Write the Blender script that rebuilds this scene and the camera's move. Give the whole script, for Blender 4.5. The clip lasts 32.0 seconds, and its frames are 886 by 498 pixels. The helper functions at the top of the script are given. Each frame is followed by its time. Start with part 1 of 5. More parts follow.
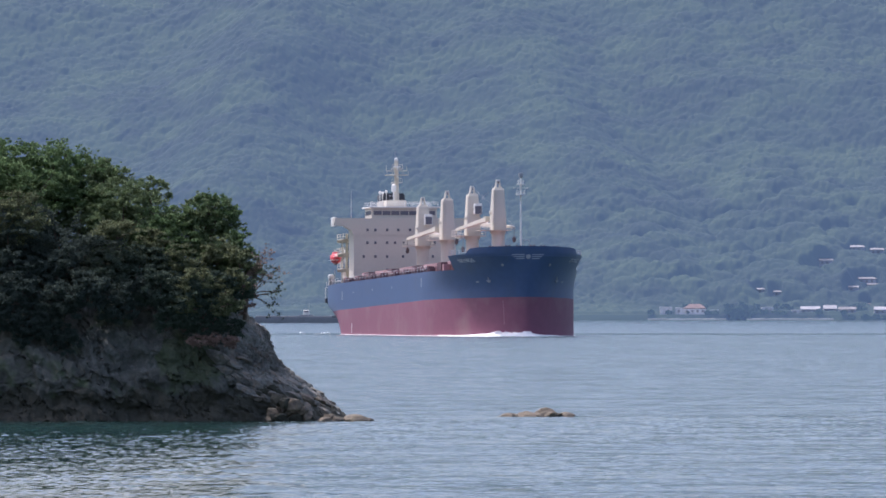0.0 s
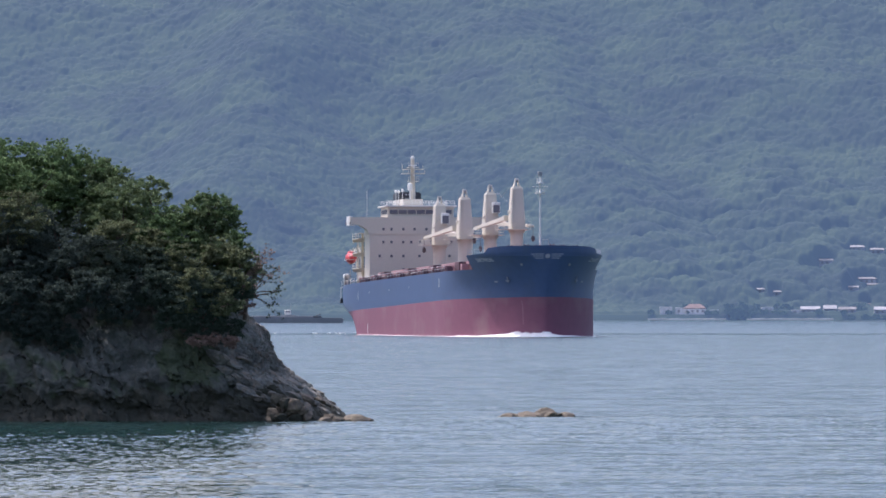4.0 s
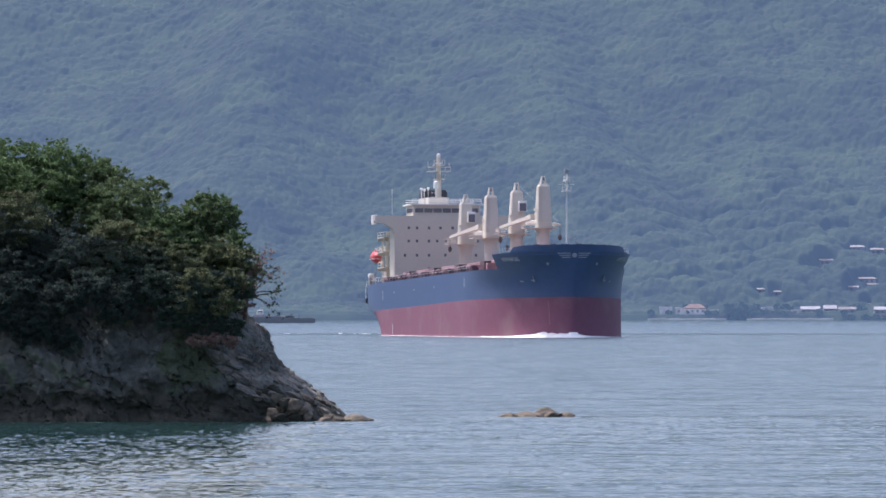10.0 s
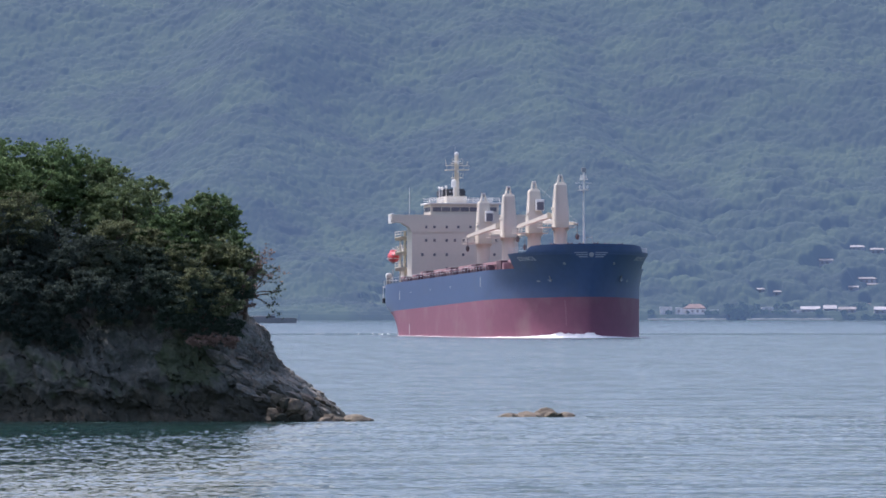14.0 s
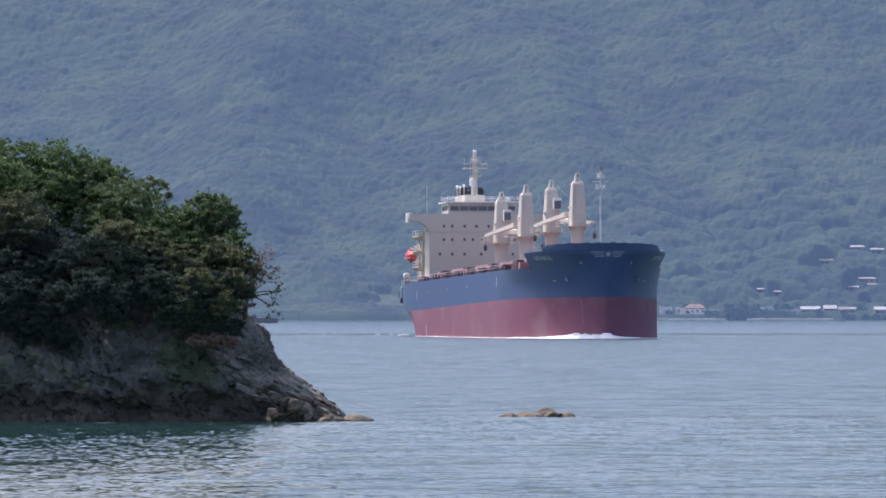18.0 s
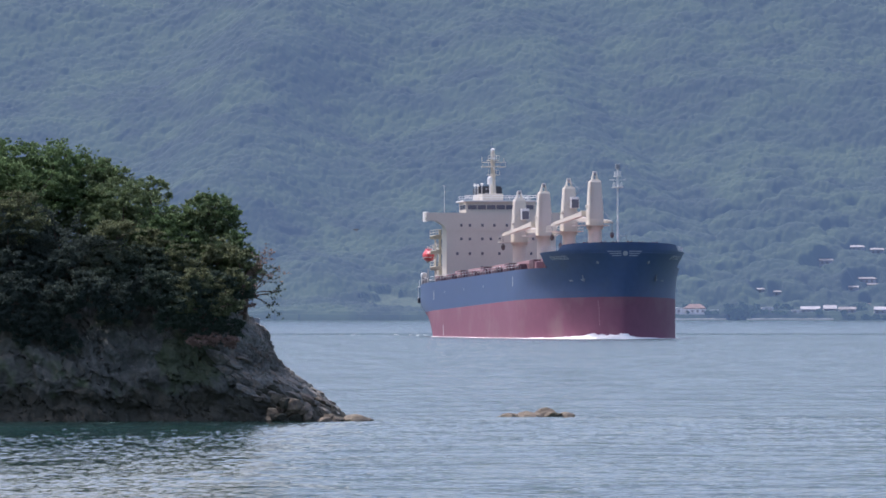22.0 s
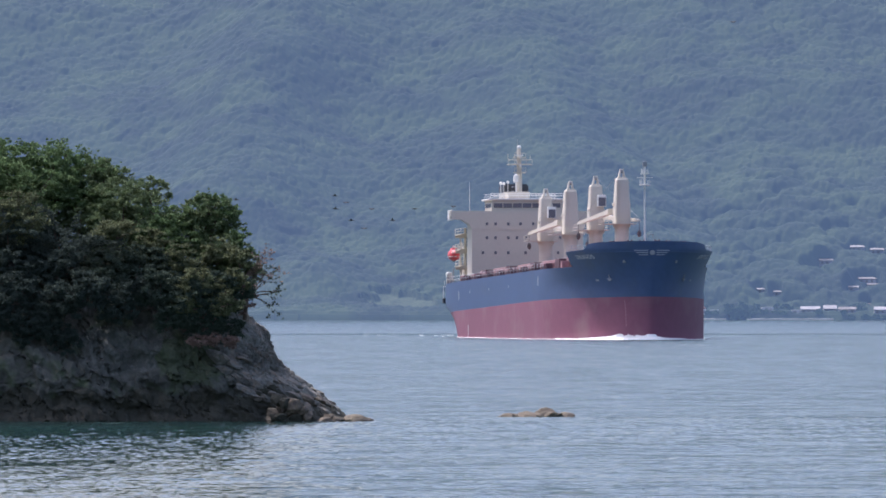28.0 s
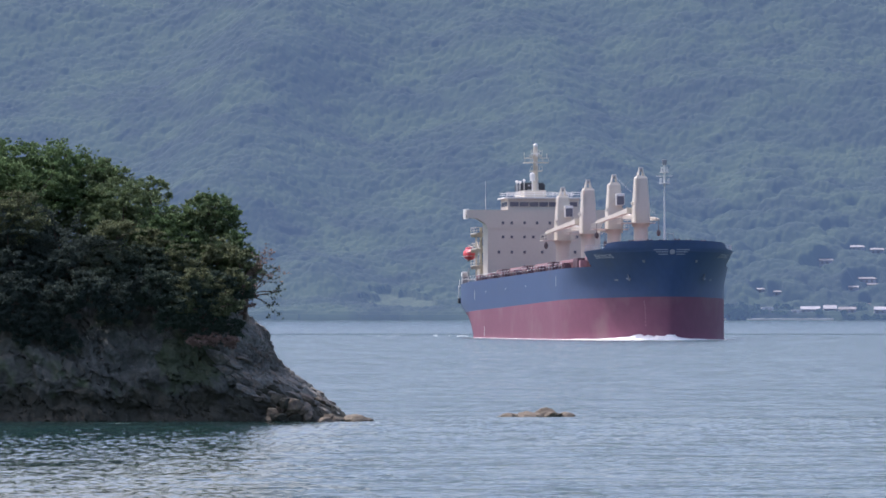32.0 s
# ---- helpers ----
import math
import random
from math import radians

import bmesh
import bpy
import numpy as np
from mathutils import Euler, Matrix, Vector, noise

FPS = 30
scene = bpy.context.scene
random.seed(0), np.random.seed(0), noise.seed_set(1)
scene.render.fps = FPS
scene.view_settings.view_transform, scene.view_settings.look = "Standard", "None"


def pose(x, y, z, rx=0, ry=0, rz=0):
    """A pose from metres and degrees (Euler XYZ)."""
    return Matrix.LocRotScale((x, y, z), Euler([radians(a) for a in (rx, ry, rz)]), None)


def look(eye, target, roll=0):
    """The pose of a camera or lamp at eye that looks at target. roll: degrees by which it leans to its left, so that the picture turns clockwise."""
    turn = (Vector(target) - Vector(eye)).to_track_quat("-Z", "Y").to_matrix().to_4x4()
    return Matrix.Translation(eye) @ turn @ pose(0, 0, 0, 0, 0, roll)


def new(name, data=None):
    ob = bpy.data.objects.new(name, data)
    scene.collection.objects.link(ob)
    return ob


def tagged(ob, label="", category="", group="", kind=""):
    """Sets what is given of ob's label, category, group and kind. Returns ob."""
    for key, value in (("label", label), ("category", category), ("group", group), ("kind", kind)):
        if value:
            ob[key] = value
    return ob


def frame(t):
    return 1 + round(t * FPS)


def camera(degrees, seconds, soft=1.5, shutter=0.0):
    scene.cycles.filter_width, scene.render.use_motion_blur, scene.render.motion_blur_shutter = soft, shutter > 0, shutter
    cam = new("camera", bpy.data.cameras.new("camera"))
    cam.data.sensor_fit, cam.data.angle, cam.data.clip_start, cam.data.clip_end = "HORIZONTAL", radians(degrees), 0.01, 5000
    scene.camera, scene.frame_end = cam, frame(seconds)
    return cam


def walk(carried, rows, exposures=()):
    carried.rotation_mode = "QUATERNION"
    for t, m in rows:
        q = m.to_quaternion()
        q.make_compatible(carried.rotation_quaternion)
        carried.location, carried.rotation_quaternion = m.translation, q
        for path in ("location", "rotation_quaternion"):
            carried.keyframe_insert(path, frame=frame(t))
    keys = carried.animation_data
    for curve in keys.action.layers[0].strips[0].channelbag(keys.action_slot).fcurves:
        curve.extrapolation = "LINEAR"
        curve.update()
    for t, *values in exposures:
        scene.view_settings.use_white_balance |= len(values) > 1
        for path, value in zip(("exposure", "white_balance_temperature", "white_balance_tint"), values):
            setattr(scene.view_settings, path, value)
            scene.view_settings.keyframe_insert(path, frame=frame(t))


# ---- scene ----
# ---- camera: a fixed long lens on a tripod by the water ----
EYE = 7.11
cam = camera(4.8525, 32.0, soft=1.65)
VIEW = pose(0, 0, EYE, 90.2825, 0, 0)
walk(cam, [(0.0, VIEW), (32.0, VIEW)], [(0.0, 0.7, 5800, 22), (32.0, 0.7, 5800, 22)])

# ---- light: clear summer sky, high sun from the ship's starboard side ----
SUN_DIR = Vector((-0.83, 0.55, 0.0)).normalized()
SUN_EL = radians(63)
world = bpy.data.worlds.new("sky")
scene.world = world
world.use_nodes = True
wt = world.node_tree
sky = wt.nodes.new("ShaderNodeTexSky")
sky.sky_type = "NISHITA"
sky.sun_disc = False
sky.sun_elevation = SUN_EL
sky.sun_rotation = math.atan2(SUN_DIR.x, SUN_DIR.y)
sky.air_density, sky.dust_density, sky.ozone_density = 1.0, 4.8, 0.6
wt.links.new(sky.outputs[0], wt.nodes["Background"].inputs[0])
wt.nodes["Background"].inputs[1].default_value = 0.15
sun_data = bpy.data.lights.new("sun", "SUN")
sun_data.energy, sun_data.angle, sun_data.color = 2.4, radians(0.55), (1.0, 0.95, 0.87)
sun = new("sun", sun_data)
to_sun = SUN_DIR * math.cos(SUN_EL) + Vector((0, 0, math.sin(SUN_EL)))
sun.matrix_world = look(to_sun * 300 + Vector((0, 1500, 0)), (0, 1500, 0))


# ---- materials ----
def material(name, base, rough=0.6, metal=0.0, vary=0.15, scale=1.0, fine=8.0, bump=0.0, bump_size=0.02,
             stain=None, stain_at=0.62, island=0.0, spec=0.5, per_object=0.0, glow=None, sheer=0.0):
    """A procedural surface: base colour varied at two scales, optional stain, relief and per-piece spread."""
    m = bpy.data.materials.new(name)
    m.use_nodes = True
    nt = m.node_tree
    n, link = nt.nodes, nt.links.new
    bsdf = n["Principled BSDF"]
    co = n.new("ShaderNodeTexCoord")
    big = n.new("ShaderNodeTexNoise")
    big.inputs["Scale"].default_value, big.inputs["Detail"].default_value = scale, 4
    small = n.new("ShaderNodeTexNoise")
    small.inputs["Scale"].default_value, small.inputs["Detail"].default_value = scale * fine, 6
    link(co.outputs["Object"], big.inputs["Vector"])
    link(co.outputs["Object"], small.inputs["Vector"])
    add = n.new("ShaderNodeMath")
    add.operation = "ADD"
    link(big.outputs["Fac"], add.inputs[0])
    link(small.outputs["Fac"], add.inputs[1])
    last = add.outputs[0]
    lo, hi = 0.55, 1.45
    if island or per_object:
        src = n.new("ShaderNodeNewGeometry").outputs["Random Per Island"] if island else n.new("ShaderNodeObjectInfo").outputs["Random"]
        mul = n.new("ShaderNodeMath")
        mul.operation = "MULTIPLY_ADD"
        mul.inputs[1].default_value, mul.inputs[2].default_value = (island or per_object), -(island or per_object) / 2
        link(src, mul.inputs[0])
        add2 = n.new("ShaderNodeMath")
        add2.operation = "ADD"
        link(last, add2.inputs[0])
        link(mul.outputs[0], add2.inputs[1])
        last = add2.outputs[0]
    ramp = n.new("ShaderNodeMapRange")
    ramp.inputs["From Min"].default_value, ramp.inputs["From Max"].default_value = lo, hi
    link(last, ramp.inputs["Value"])
    mix = n.new("ShaderNodeMix")
    mix.data_type = "RGBA"
    a = [max(0.0, c * (1 - vary)) for c in base]
    b = [min(1.0, c * (1 + vary)) for c in base]
    mix.inputs["A"].default_value, mix.inputs["B"].default_value = (*a, 1), (*b, 1)
    link(ramp.outputs[0], mix.inputs["Factor"])
    colour = mix.outputs["Result"]
    if stain:
        sn = n.new("ShaderNodeTexNoise")
        sn.inputs["Scale"].default_value, sn.inputs["Detail"].default_value = scale * 2.3, 8
        link(co.outputs["Object"], sn.inputs["Vector"])
        sr = n.new("ShaderNodeMapRange")
        sr.inputs["From Min"].default_value, sr.inputs["From Max"].default_value = stain_at - 0.1, stain_at + 0.1
        link(sn.outputs["Fac"], sr.inputs["Value"])
        sm = n.new("ShaderNodeMix")
        sm.data_type = "RGBA"
        link(sr.outputs[0], sm.inputs["Factor"])
        link(colour, sm.inputs["A"])
        sm.inputs["B"].default_value = (*stain, 1)
        colour = sm.outputs["Result"]
    link(colour, bsdf.inputs["Base Color"])
    bsdf.inputs["Roughness"].default_value = rough
    bsdf.inputs["Metallic"].default_value = metal
    bsdf.inputs["Specular IOR Level"].default_value = spec
    if bump:
        bp = n.new("ShaderNodeBump")
        bp.inputs["Strength"].default_value, bp.inputs["Distance"].default_value = bump, bump_size
        link(add.outputs[0], bp.inputs["Height"])
        link(bp.outputs[0], bsdf.inputs["Normal"])
    # even glow of the surface itself; stands in for haze on far things
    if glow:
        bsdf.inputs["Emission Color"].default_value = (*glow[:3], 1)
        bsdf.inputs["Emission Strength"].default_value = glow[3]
    if sheer:
        tr = n.new("ShaderNodeBsdfTranslucent")
        link(colour, tr.inputs["Color"])
        ms = n.new("ShaderNodeMixShader")
        ms.inputs[0].default_value = sheer
        link(bsdf.outputs[0], ms.inputs[1])
        link(tr.outputs[0], ms.inputs[2])
        link(ms.outputs[0], n["Material Output"].inputs[0])
    return m


def water_material(ripple, wavelet, swell, lean, rough, body=(0.039, 0.071, 0.063)):
    """Sea surface: dark body, clear gloss; ripple slopes at several sizes, rougher in gust patches."""
    m = bpy.data.materials.new("sea_water")
    m.use_nodes = True
    nt = m.node_tree
    n, link = nt.nodes, nt.links.new
    bsdf = n["Principled BSDF"]
    co = n.new("ShaderNodeTexCoord")

    def slopes(size, amount, detail, lean=0.0):
        t = n.new("ShaderNodeTexNoise")
        t.inputs["Scale"].default_value, t.inputs["Detail"].default_value = 1.0 / size, detail
        crest = n.new("ShaderNodeVectorMath")
        crest.operation = "MULTIPLY"
        crest.inputs[1].default_value = (0.6, 1, 1)
        link(co.outputs["Object"], crest.inputs[0])
        link(crest.outputs[0], t.inputs["Vector"])
        sub = n.new("ShaderNodeVectorMath")
        sub.operation = "SUBTRACT"
        sub.inputs[1].default_value = (0.5, 0.5 + lean, 0.5)
        link(t.outputs["Color"], sub.inputs[0])
        mul = n.new("ShaderNodeVectorMath")
        mul.operation = "MULTIPLY"
        mul.inputs[1].default_value = (amount, amount, 0)
        link(sub.outputs[0], mul.inputs[0])
        return mul.outputs[0]

    def plus(a, b):
        ad = n.new("ShaderNodeVectorMath")
        ad.operation = "ADD"
        link(a, ad.inputs[0])
        link(b, ad.inputs[1])
        return ad.outputs[0]

    ripples = plus(slopes(0.5, ripple, 2, lean), slopes(2.0, wavelet, 3))
    gust = n.new("ShaderNodeTexNoise")
    gust.inputs["Scale"].default_value, gust.inputs["Detail"].default_value = 1 / 16.0, 9
    band = n.new("ShaderNodeVectorMath")
    band.operation = "MULTIPLY"
    band.inputs[1].default_value = (2.2, 1, 1)
    link(co.outputs["Object"], band.inputs[0])
    link(band.outputs[0], gust.inputs["Vector"])
    gr = n.new("ShaderNodeMapRange")
    gr.inputs["From Min"].default_value, gr.inputs["From Max"].default_value = 0.36, 0.64
    gr.inputs["To Min"].default_value, gr.inputs["To Max"].default_value = 0.6, 1.18
    link(gust.outputs["Fac"], gr.inputs["Value"])
    sc = n.new("ShaderNodeVectorMath")
    sc.operation = "SCALE"
    link(ripples, sc.inputs[0])
    link(gr.outputs[0], sc.inputs["Scale"])
    flow = plus(sc.outputs[0], slopes(9.0, swell, 3))
    up = n.new("ShaderNodeVectorMath")
    up.operation = "ADD"
    link(n.new("ShaderNodeNewGeometry").outputs["Normal"], up.inputs[1])
    link(flow, up.inputs[0])
    nor = n.new("ShaderNodeVectorMath")
    nor.operation = "NORMALIZE"
    link(up.outputs[0], nor.inputs[0])
    link(nor.outputs[0], bsdf.inputs["Normal"])
    bsdf.inputs["Base Color"].default_value = (*body, 1)
    bsdf.inputs["Roughness"].default_value = rough
    bsdf.inputs["IOR"].default_value = 1.333
    return m


WATER = water_material(1.75, 1.15, 0.36, 0.09, 0.14)
# body colour darkened for the islet's dark reflection
WATER_NEAR = water_material(0.12, 0.1, 0.05, 0.0, 0.06, (0.014, 0.04, 0.037))
WATER_SLICK = water_material(0.32, 0.2, 0.1, 0.01, 0.1)
WATER_SHELTERED = water_material(1.2, 0.8, 0.3, 0.075, 0.16, (0.031, 0.061, 0.06))
# colour of the distance haze, given off by the far surfaces themselves
HAZE_GLOW = (0.385, 0.598, 0.985)
FOREST = material("far_forest", (0.0145, 0.0225, 0.0095), 0.9, vary=0.7, scale=0.018, fine=6, stain=(0.028, 0.041, 0.014), stain_at=0.55, glow=(*HAZE_GLOW, 0.124), spec=0.1)
FAR_CLEARING = material("far_clearing", (0.05, 0.064, 0.034), 0.9, vary=0.45, scale=0.12, fine=6, glow=(*HAZE_GLOW, 0.117), spec=0.1)
# leaves that glow faintly blue, for the haze before the far shore
FAR_SCRUB = material("far_scrub", (0.06, 0.09, 0.04), 0.9, vary=0.4, scale=0.05, fine=9, glow=(*HAZE_GLOW, 0.117), spec=0.1)
FAR_WALL = material("far_plaster", (0.6, 0.61, 0.63), 0.8, vary=0.35, scale=0.2)
# wall colour dimmed for shade, then lifted and blued for haze
FAR_WALL_SHADED = material("far_shaded_wall", (0.4, 0.43, 0.49), 0.85, vary=0.35, scale=0.3)
FAR_STONE = material("far_sea_wall", (0.75, 0.73, 0.7), 0.85, vary=0.25, scale=0.15)
FAR_TILE = material("far_clay_tile", (0.155, 0.122, 0.125), 0.8, vary=0.15, scale=0.3)
FAR_SHEET = material("far_roof_sheet", (0.2, 0.205, 0.22), 0.7, vary=0.45, scale=0.2, per_object=0.9)
FAR_GLASS = material("far_window", (0.26, 0.28, 0.31), 0.4, vary=0.1)
ROCK = material("islet_rock", (0.082, 0.082, 0.064), 0.9, vary=0.7, scale=0.4, fine=7, bump=0.7, bump_size=0.12, stain=(0.08, 0.1, 0.05), stain_at=0.6)
# lighter copy of the rock: light on the open point put into its colour
ROCK_LIT = material("lit_rock", (0.14, 0.14, 0.116), 0.9, vary=0.7, scale=0.6, fine=7, bump=1.0, bump_size=0.15, stain=(0.22, 0.17, 0.12), stain_at=0.62)
MOSSY = material("mossy_rock", (0.075, 0.088, 0.05), 0.95, vary=0.6, scale=0.7, fine=9, bump=0.8, bump_size=0.12, stain=(0.06, 0.075, 0.035), stain_at=0.55)
ROCK_PALE = material("pale_grey_rock", (0.125, 0.126, 0.102), 0.9, vary=0.6, scale=0.8, fine=9, bump=0.9, bump_size=0.12, stain=(0.07, 0.075, 0.06), stain_at=0.52)
ROCK_WET = material("wet_rock", (0.057, 0.055, 0.038), 0.8, spec=0.25, vary=0.4, scale=0.9, fine=7, bump=0.9, bump_size=0.08)
TAN_ROCK = material("tan_rock", (0.165, 0.135, 0.085), 0.85, vary=0.5, scale=0.9, fine=7, bump=0.9, bump_size=0.08, stain=(0.07, 0.06, 0.045), stain_at=0.55)
BOULDER = material("tawny_boulder", (0.135, 0.11, 0.072), 0.85, vary=0.4, scale=0.9, fine=7, bump=0.9, bump_size=0.08, stain=(0.08, 0.065, 0.05), stain_at=0.58)
BARK = material("bark", (0.10, 0.075, 0.055), 0.9, vary=0.4, scale=2.0, bump=0.6)
LEAF = material("leaf_green", (0.118, 0.18, 0.072), 0.75, spec=0.15, vary=0.35, scale=0.5, fine=4, island=0.9, sheer=0.3)
# darker leaf copy: shade under the crowns put into its colour
LEAF_SHADED = material("leaf_shaded", (0.064, 0.088, 0.063), 0.85, spec=0.05, vary=0.25, scale=0.5, fine=4, island=0.3, sheer=0.3)
# lighter leaf copy: sun on some crowns put into its colour
LEAF_SUNLIT = material("leaf_sunlit", (0.138, 0.184, 0.084), 0.75, spec=0.15, vary=0.3, scale=0.5, fine=4, island=0.9, sheer=0.3)
# second dark copy, coloured for the deep shade low on the islet
LEAF_DEEP_SHADE = material("leaf_deep_shade", (0.066, 0.088, 0.072), 0.9, spec=0.05, vary=0.2, scale=0.5, fine=4, island=0.2, sheer=0.45)
# olive hue of its own, lightened for the sunlit clumps
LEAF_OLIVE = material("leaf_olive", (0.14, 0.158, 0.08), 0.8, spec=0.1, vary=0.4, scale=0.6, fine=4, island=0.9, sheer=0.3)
LEAF_DRY = material("leaf_dry", (0.21, 0.145, 0.112), 0.8, vary=0.35, scale=0.5, fine=4, island=0.9, sheer=0.25)
NAVY = material("navy_paint", (0.046, 0.084, 0.176), 0.38, vary=0.14, scale=0.06, fine=14, stain=(0.055, 0.085, 0.14), stain_at=0.68)
RED = material("red_antifouling", (0.2, 0.068, 0.104), 0.6, vary=0.12, scale=0.05, fine=16, stain=(0.235, 0.125, 0.14), stain_at=0.61)
CREAM = material("cream_paint", (0.56, 0.515, 0.42), 0.5, vary=0.05, scale=0.15, fine=12, stain=(0.6, 0.52, 0.43), stain_at=0.74)
BUFF = material("buff_paint", (0.58, 0.52, 0.36), 0.55, vary=0.15, scale=0.4, stain=(0.45, 0.33, 0.22), stain_at=0.7)
WHITE = material("white_paint", (0.70, 0.69, 0.64), 0.45, vary=0.05, scale=0.3)
OXIDE = material("oxide_deck", (0.088, 0.045, 0.055), 0.75, vary=0.2, scale=0.2, fine=9)
HATCH = material("hatch_paint", (0.3, 0.17, 0.175), 0.7, vary=0.2, scale=0.2, fine=9)
DARK = material("dark_steel", (0.03, 0.035, 0.045), 0.5, vary=0.2)
GLASS = material("bridge_glass", (0.13, 0.13, 0.155), 0.15, vary=0.1)
ORANGE = material("red_grp", (0.55, 0.06, 0.065), 0.45, vary=0.3, scale=0.8)
MARK = material("worn_white_mark", (0.36, 0.38, 0.42), 0.6, vary=0.2)
FADED = material("faded_draught_mark", (0.36, 0.2, 0.23), 0.6, vary=0.2)
BLOCK = material("grimy_block", (0.13, 0.11, 0.11), 0.6, vary=0.3, scale=1.5)
NAME_PAINT = material("name_paint", (0.5, 0.52, 0.55), 0.6, vary=0.2)
STEEL = material("grey_steel", (0.28, 0.29, 0.30), 0.5, metal=0.3, vary=0.2)
FOAM = material("sea_foam", (0.9, 0.89, 0.83), 0.9, vary=0.06, scale=1.5, bump=0.6, bump_size=0.1)
BARGE = material("barge_grey", (0.2, 0.21, 0.22), 0.7, vary=0.2, scale=0.4)
FEATHER = material("dark_feather", (0.035, 0.037, 0.042), 0.7, vary=0.2, scale=20)


# ---- mesh helpers ----
def link_mesh(name, data, mat, parent=None, label=""):
    ob = new(name, data)
    if mat and not data.materials:
        data.materials.append(mat)
    if parent:
        ob.parent = parent
    if label:
        ob["label"] = label
    return ob


def part(name, bm, mat, parent=None, label="", smooth=False):
    data = bpy.data.meshes.new(name)
    bm.normal_update()
    bm.to_mesh(data)
    bm.free()
    if smooth:
        data.shade_smooth()
    return link_mesh(name, data, mat, parent, label)


def sheet(name, verts, faces, mat, parent=None, label="", smooth=False):
    """One mesh from arrays of points and faces that the code works out."""
    data = bpy.data.meshes.new(name)
    v = np.asarray(verts, np.float32).reshape(-1, 3)
    f = np.asarray(faces, np.int32)
    k = f.shape[1]
    data.vertices.add(len(v))
    data.vertices.foreach_set("co", v.ravel())
    data.loops.add(f.size)
    data.loops.foreach_set("vertex_index", f.ravel())
    data.polygons.add(len(f))
    data.polygons.foreach_set("loop_start", np.arange(0, f.size, k, dtype=np.int32))
    data.update(calc_edges=True)
    data.validate()
    if smooth:
        data.shade_smooth()
    return link_mesh(name, data, mat, parent, label)


def grid_faces(rows, cols, wrap=False):
    i, j = np.meshgrid(np.arange(rows - 1), np.arange(cols if wrap else cols - 1), indexing="ij")
    k = (j + 1) % cols
    return np.stack([i * cols + j, i * cols + k, (i + 1) * cols + k, (i + 1) * cols + j], -1).reshape(-1, 4)


def box(bm, c, s, bevel=0.0, turn=None):
    m = Matrix.Translation(c) @ (turn or Matrix()) @ Matrix.Diagonal((*s, 1))
    made = bmesh.ops.create_cube(bm, size=1, matrix=m)
    if bevel:
        edges = {e for v in made["verts"] for e in v.link_edges}
        bmesh.ops.bevel(bm, geom=list(edges), offset=bevel, segments=2, affect="EDGES", profile=0.6)
    return bm


def rod(bm, p, q, r0, r1=None, sides=8):
    p, q = Vector(p), Vector(q)
    d = q - p
    m = Matrix.Translation((p + q) / 2) @ d.to_track_quat("Z", "Y").to_matrix().to_4x4()
    bmesh.ops.create_cone(bm, cap_ends=True, segments=sides, radius1=r0, radius2=r0 if r1 is None else r1, depth=d.length, matrix=m)
    return bm


def ball(bm, c, r, u=12, v=8):
    m = Matrix.Translation(c) @ Matrix.Diagonal((*((r, r, r) if isinstance(r, (int, float)) else r), 1))
    bmesh.ops.create_uvsphere(bm, u_segments=u, v_segments=v, radius=1, matrix=m)
    return bm


def prism(bm, outline, y0, y1):
    """Extrude an (x, z) outline from y0 to y1."""
    a = [bm.verts.new((x, y0, z)) for x, z in outline]
    b = [bm.verts.new((x, y1, z)) for x, z in outline]
    k = len(outline)
    bm.faces.new(a[::-1])
    bm.faces.new(b)
    for i in range(k):
        bm.faces.new((a[i], a[(i + 1) % k], b[(i + 1) % k], b[i]))
    bmesh.ops.recalc_face_normals(bm, faces=bm.faces)
    return bm


def B():
    return bmesh.new()


def hash2(i, j, k):
    """Repeatable random numbers for the cells of a plane grid."""
    h = np.sin(i * 127.1 + j * 311.7 + k * 74.7) * 43758.5453
    return h - np.floor(h)


def vnoise(x, y, k=0):
    """Smooth value noise, 0 to 1."""
    i, j = np.floor(x), np.floor(y)
    a, b = x - i, y - j
    a, b = a * a * (3 - 2 * a), b * b * (3 - 2 * b)
    return (hash2(i, j, k) * (1 - a) + hash2(i + 1, j, k) * a) * (1 - b) + (hash2(i, j + 1, k) * (1 - a) + hash2(i + 1, j + 1, k) * a) * b


def fbm(x, y, k=0, octaves=4):
    total, amp, norm = 0.0, 1.0, 0.0
    for o in range(octaves):
        total = total + amp * vnoise(x * 2 ** o, y * 2 ** o, k + o * 13)
        norm += amp
        amp *= 0.5
    return total / norm - 0.5


def turned(x, y, degrees):
    c, s = math.cos(math.radians(degrees)), math.sin(math.radians(degrees))
    return x * c - y * s, x * s + y * c


def rough_ground(x, y, k=0, octaves=4):
    """As fbm, with each octave turned, so that no grid shows."""
    total, amp, norm = 0.0, 1.0, 0.0
    for o in range(octaves):
        a, b = turned(x * 2.03 ** o, y * 2.03 ** o, 31 + 47 * o)
        total = total + amp * vnoise(a + 17.3 * o, b, k + o * 13)
        norm += amp
        amp *= 0.5
    return total / norm - 0.5


def smooth01(x):
    x = np.clip(x, 0, 1)
    return x * x * (3 - 2 * x)


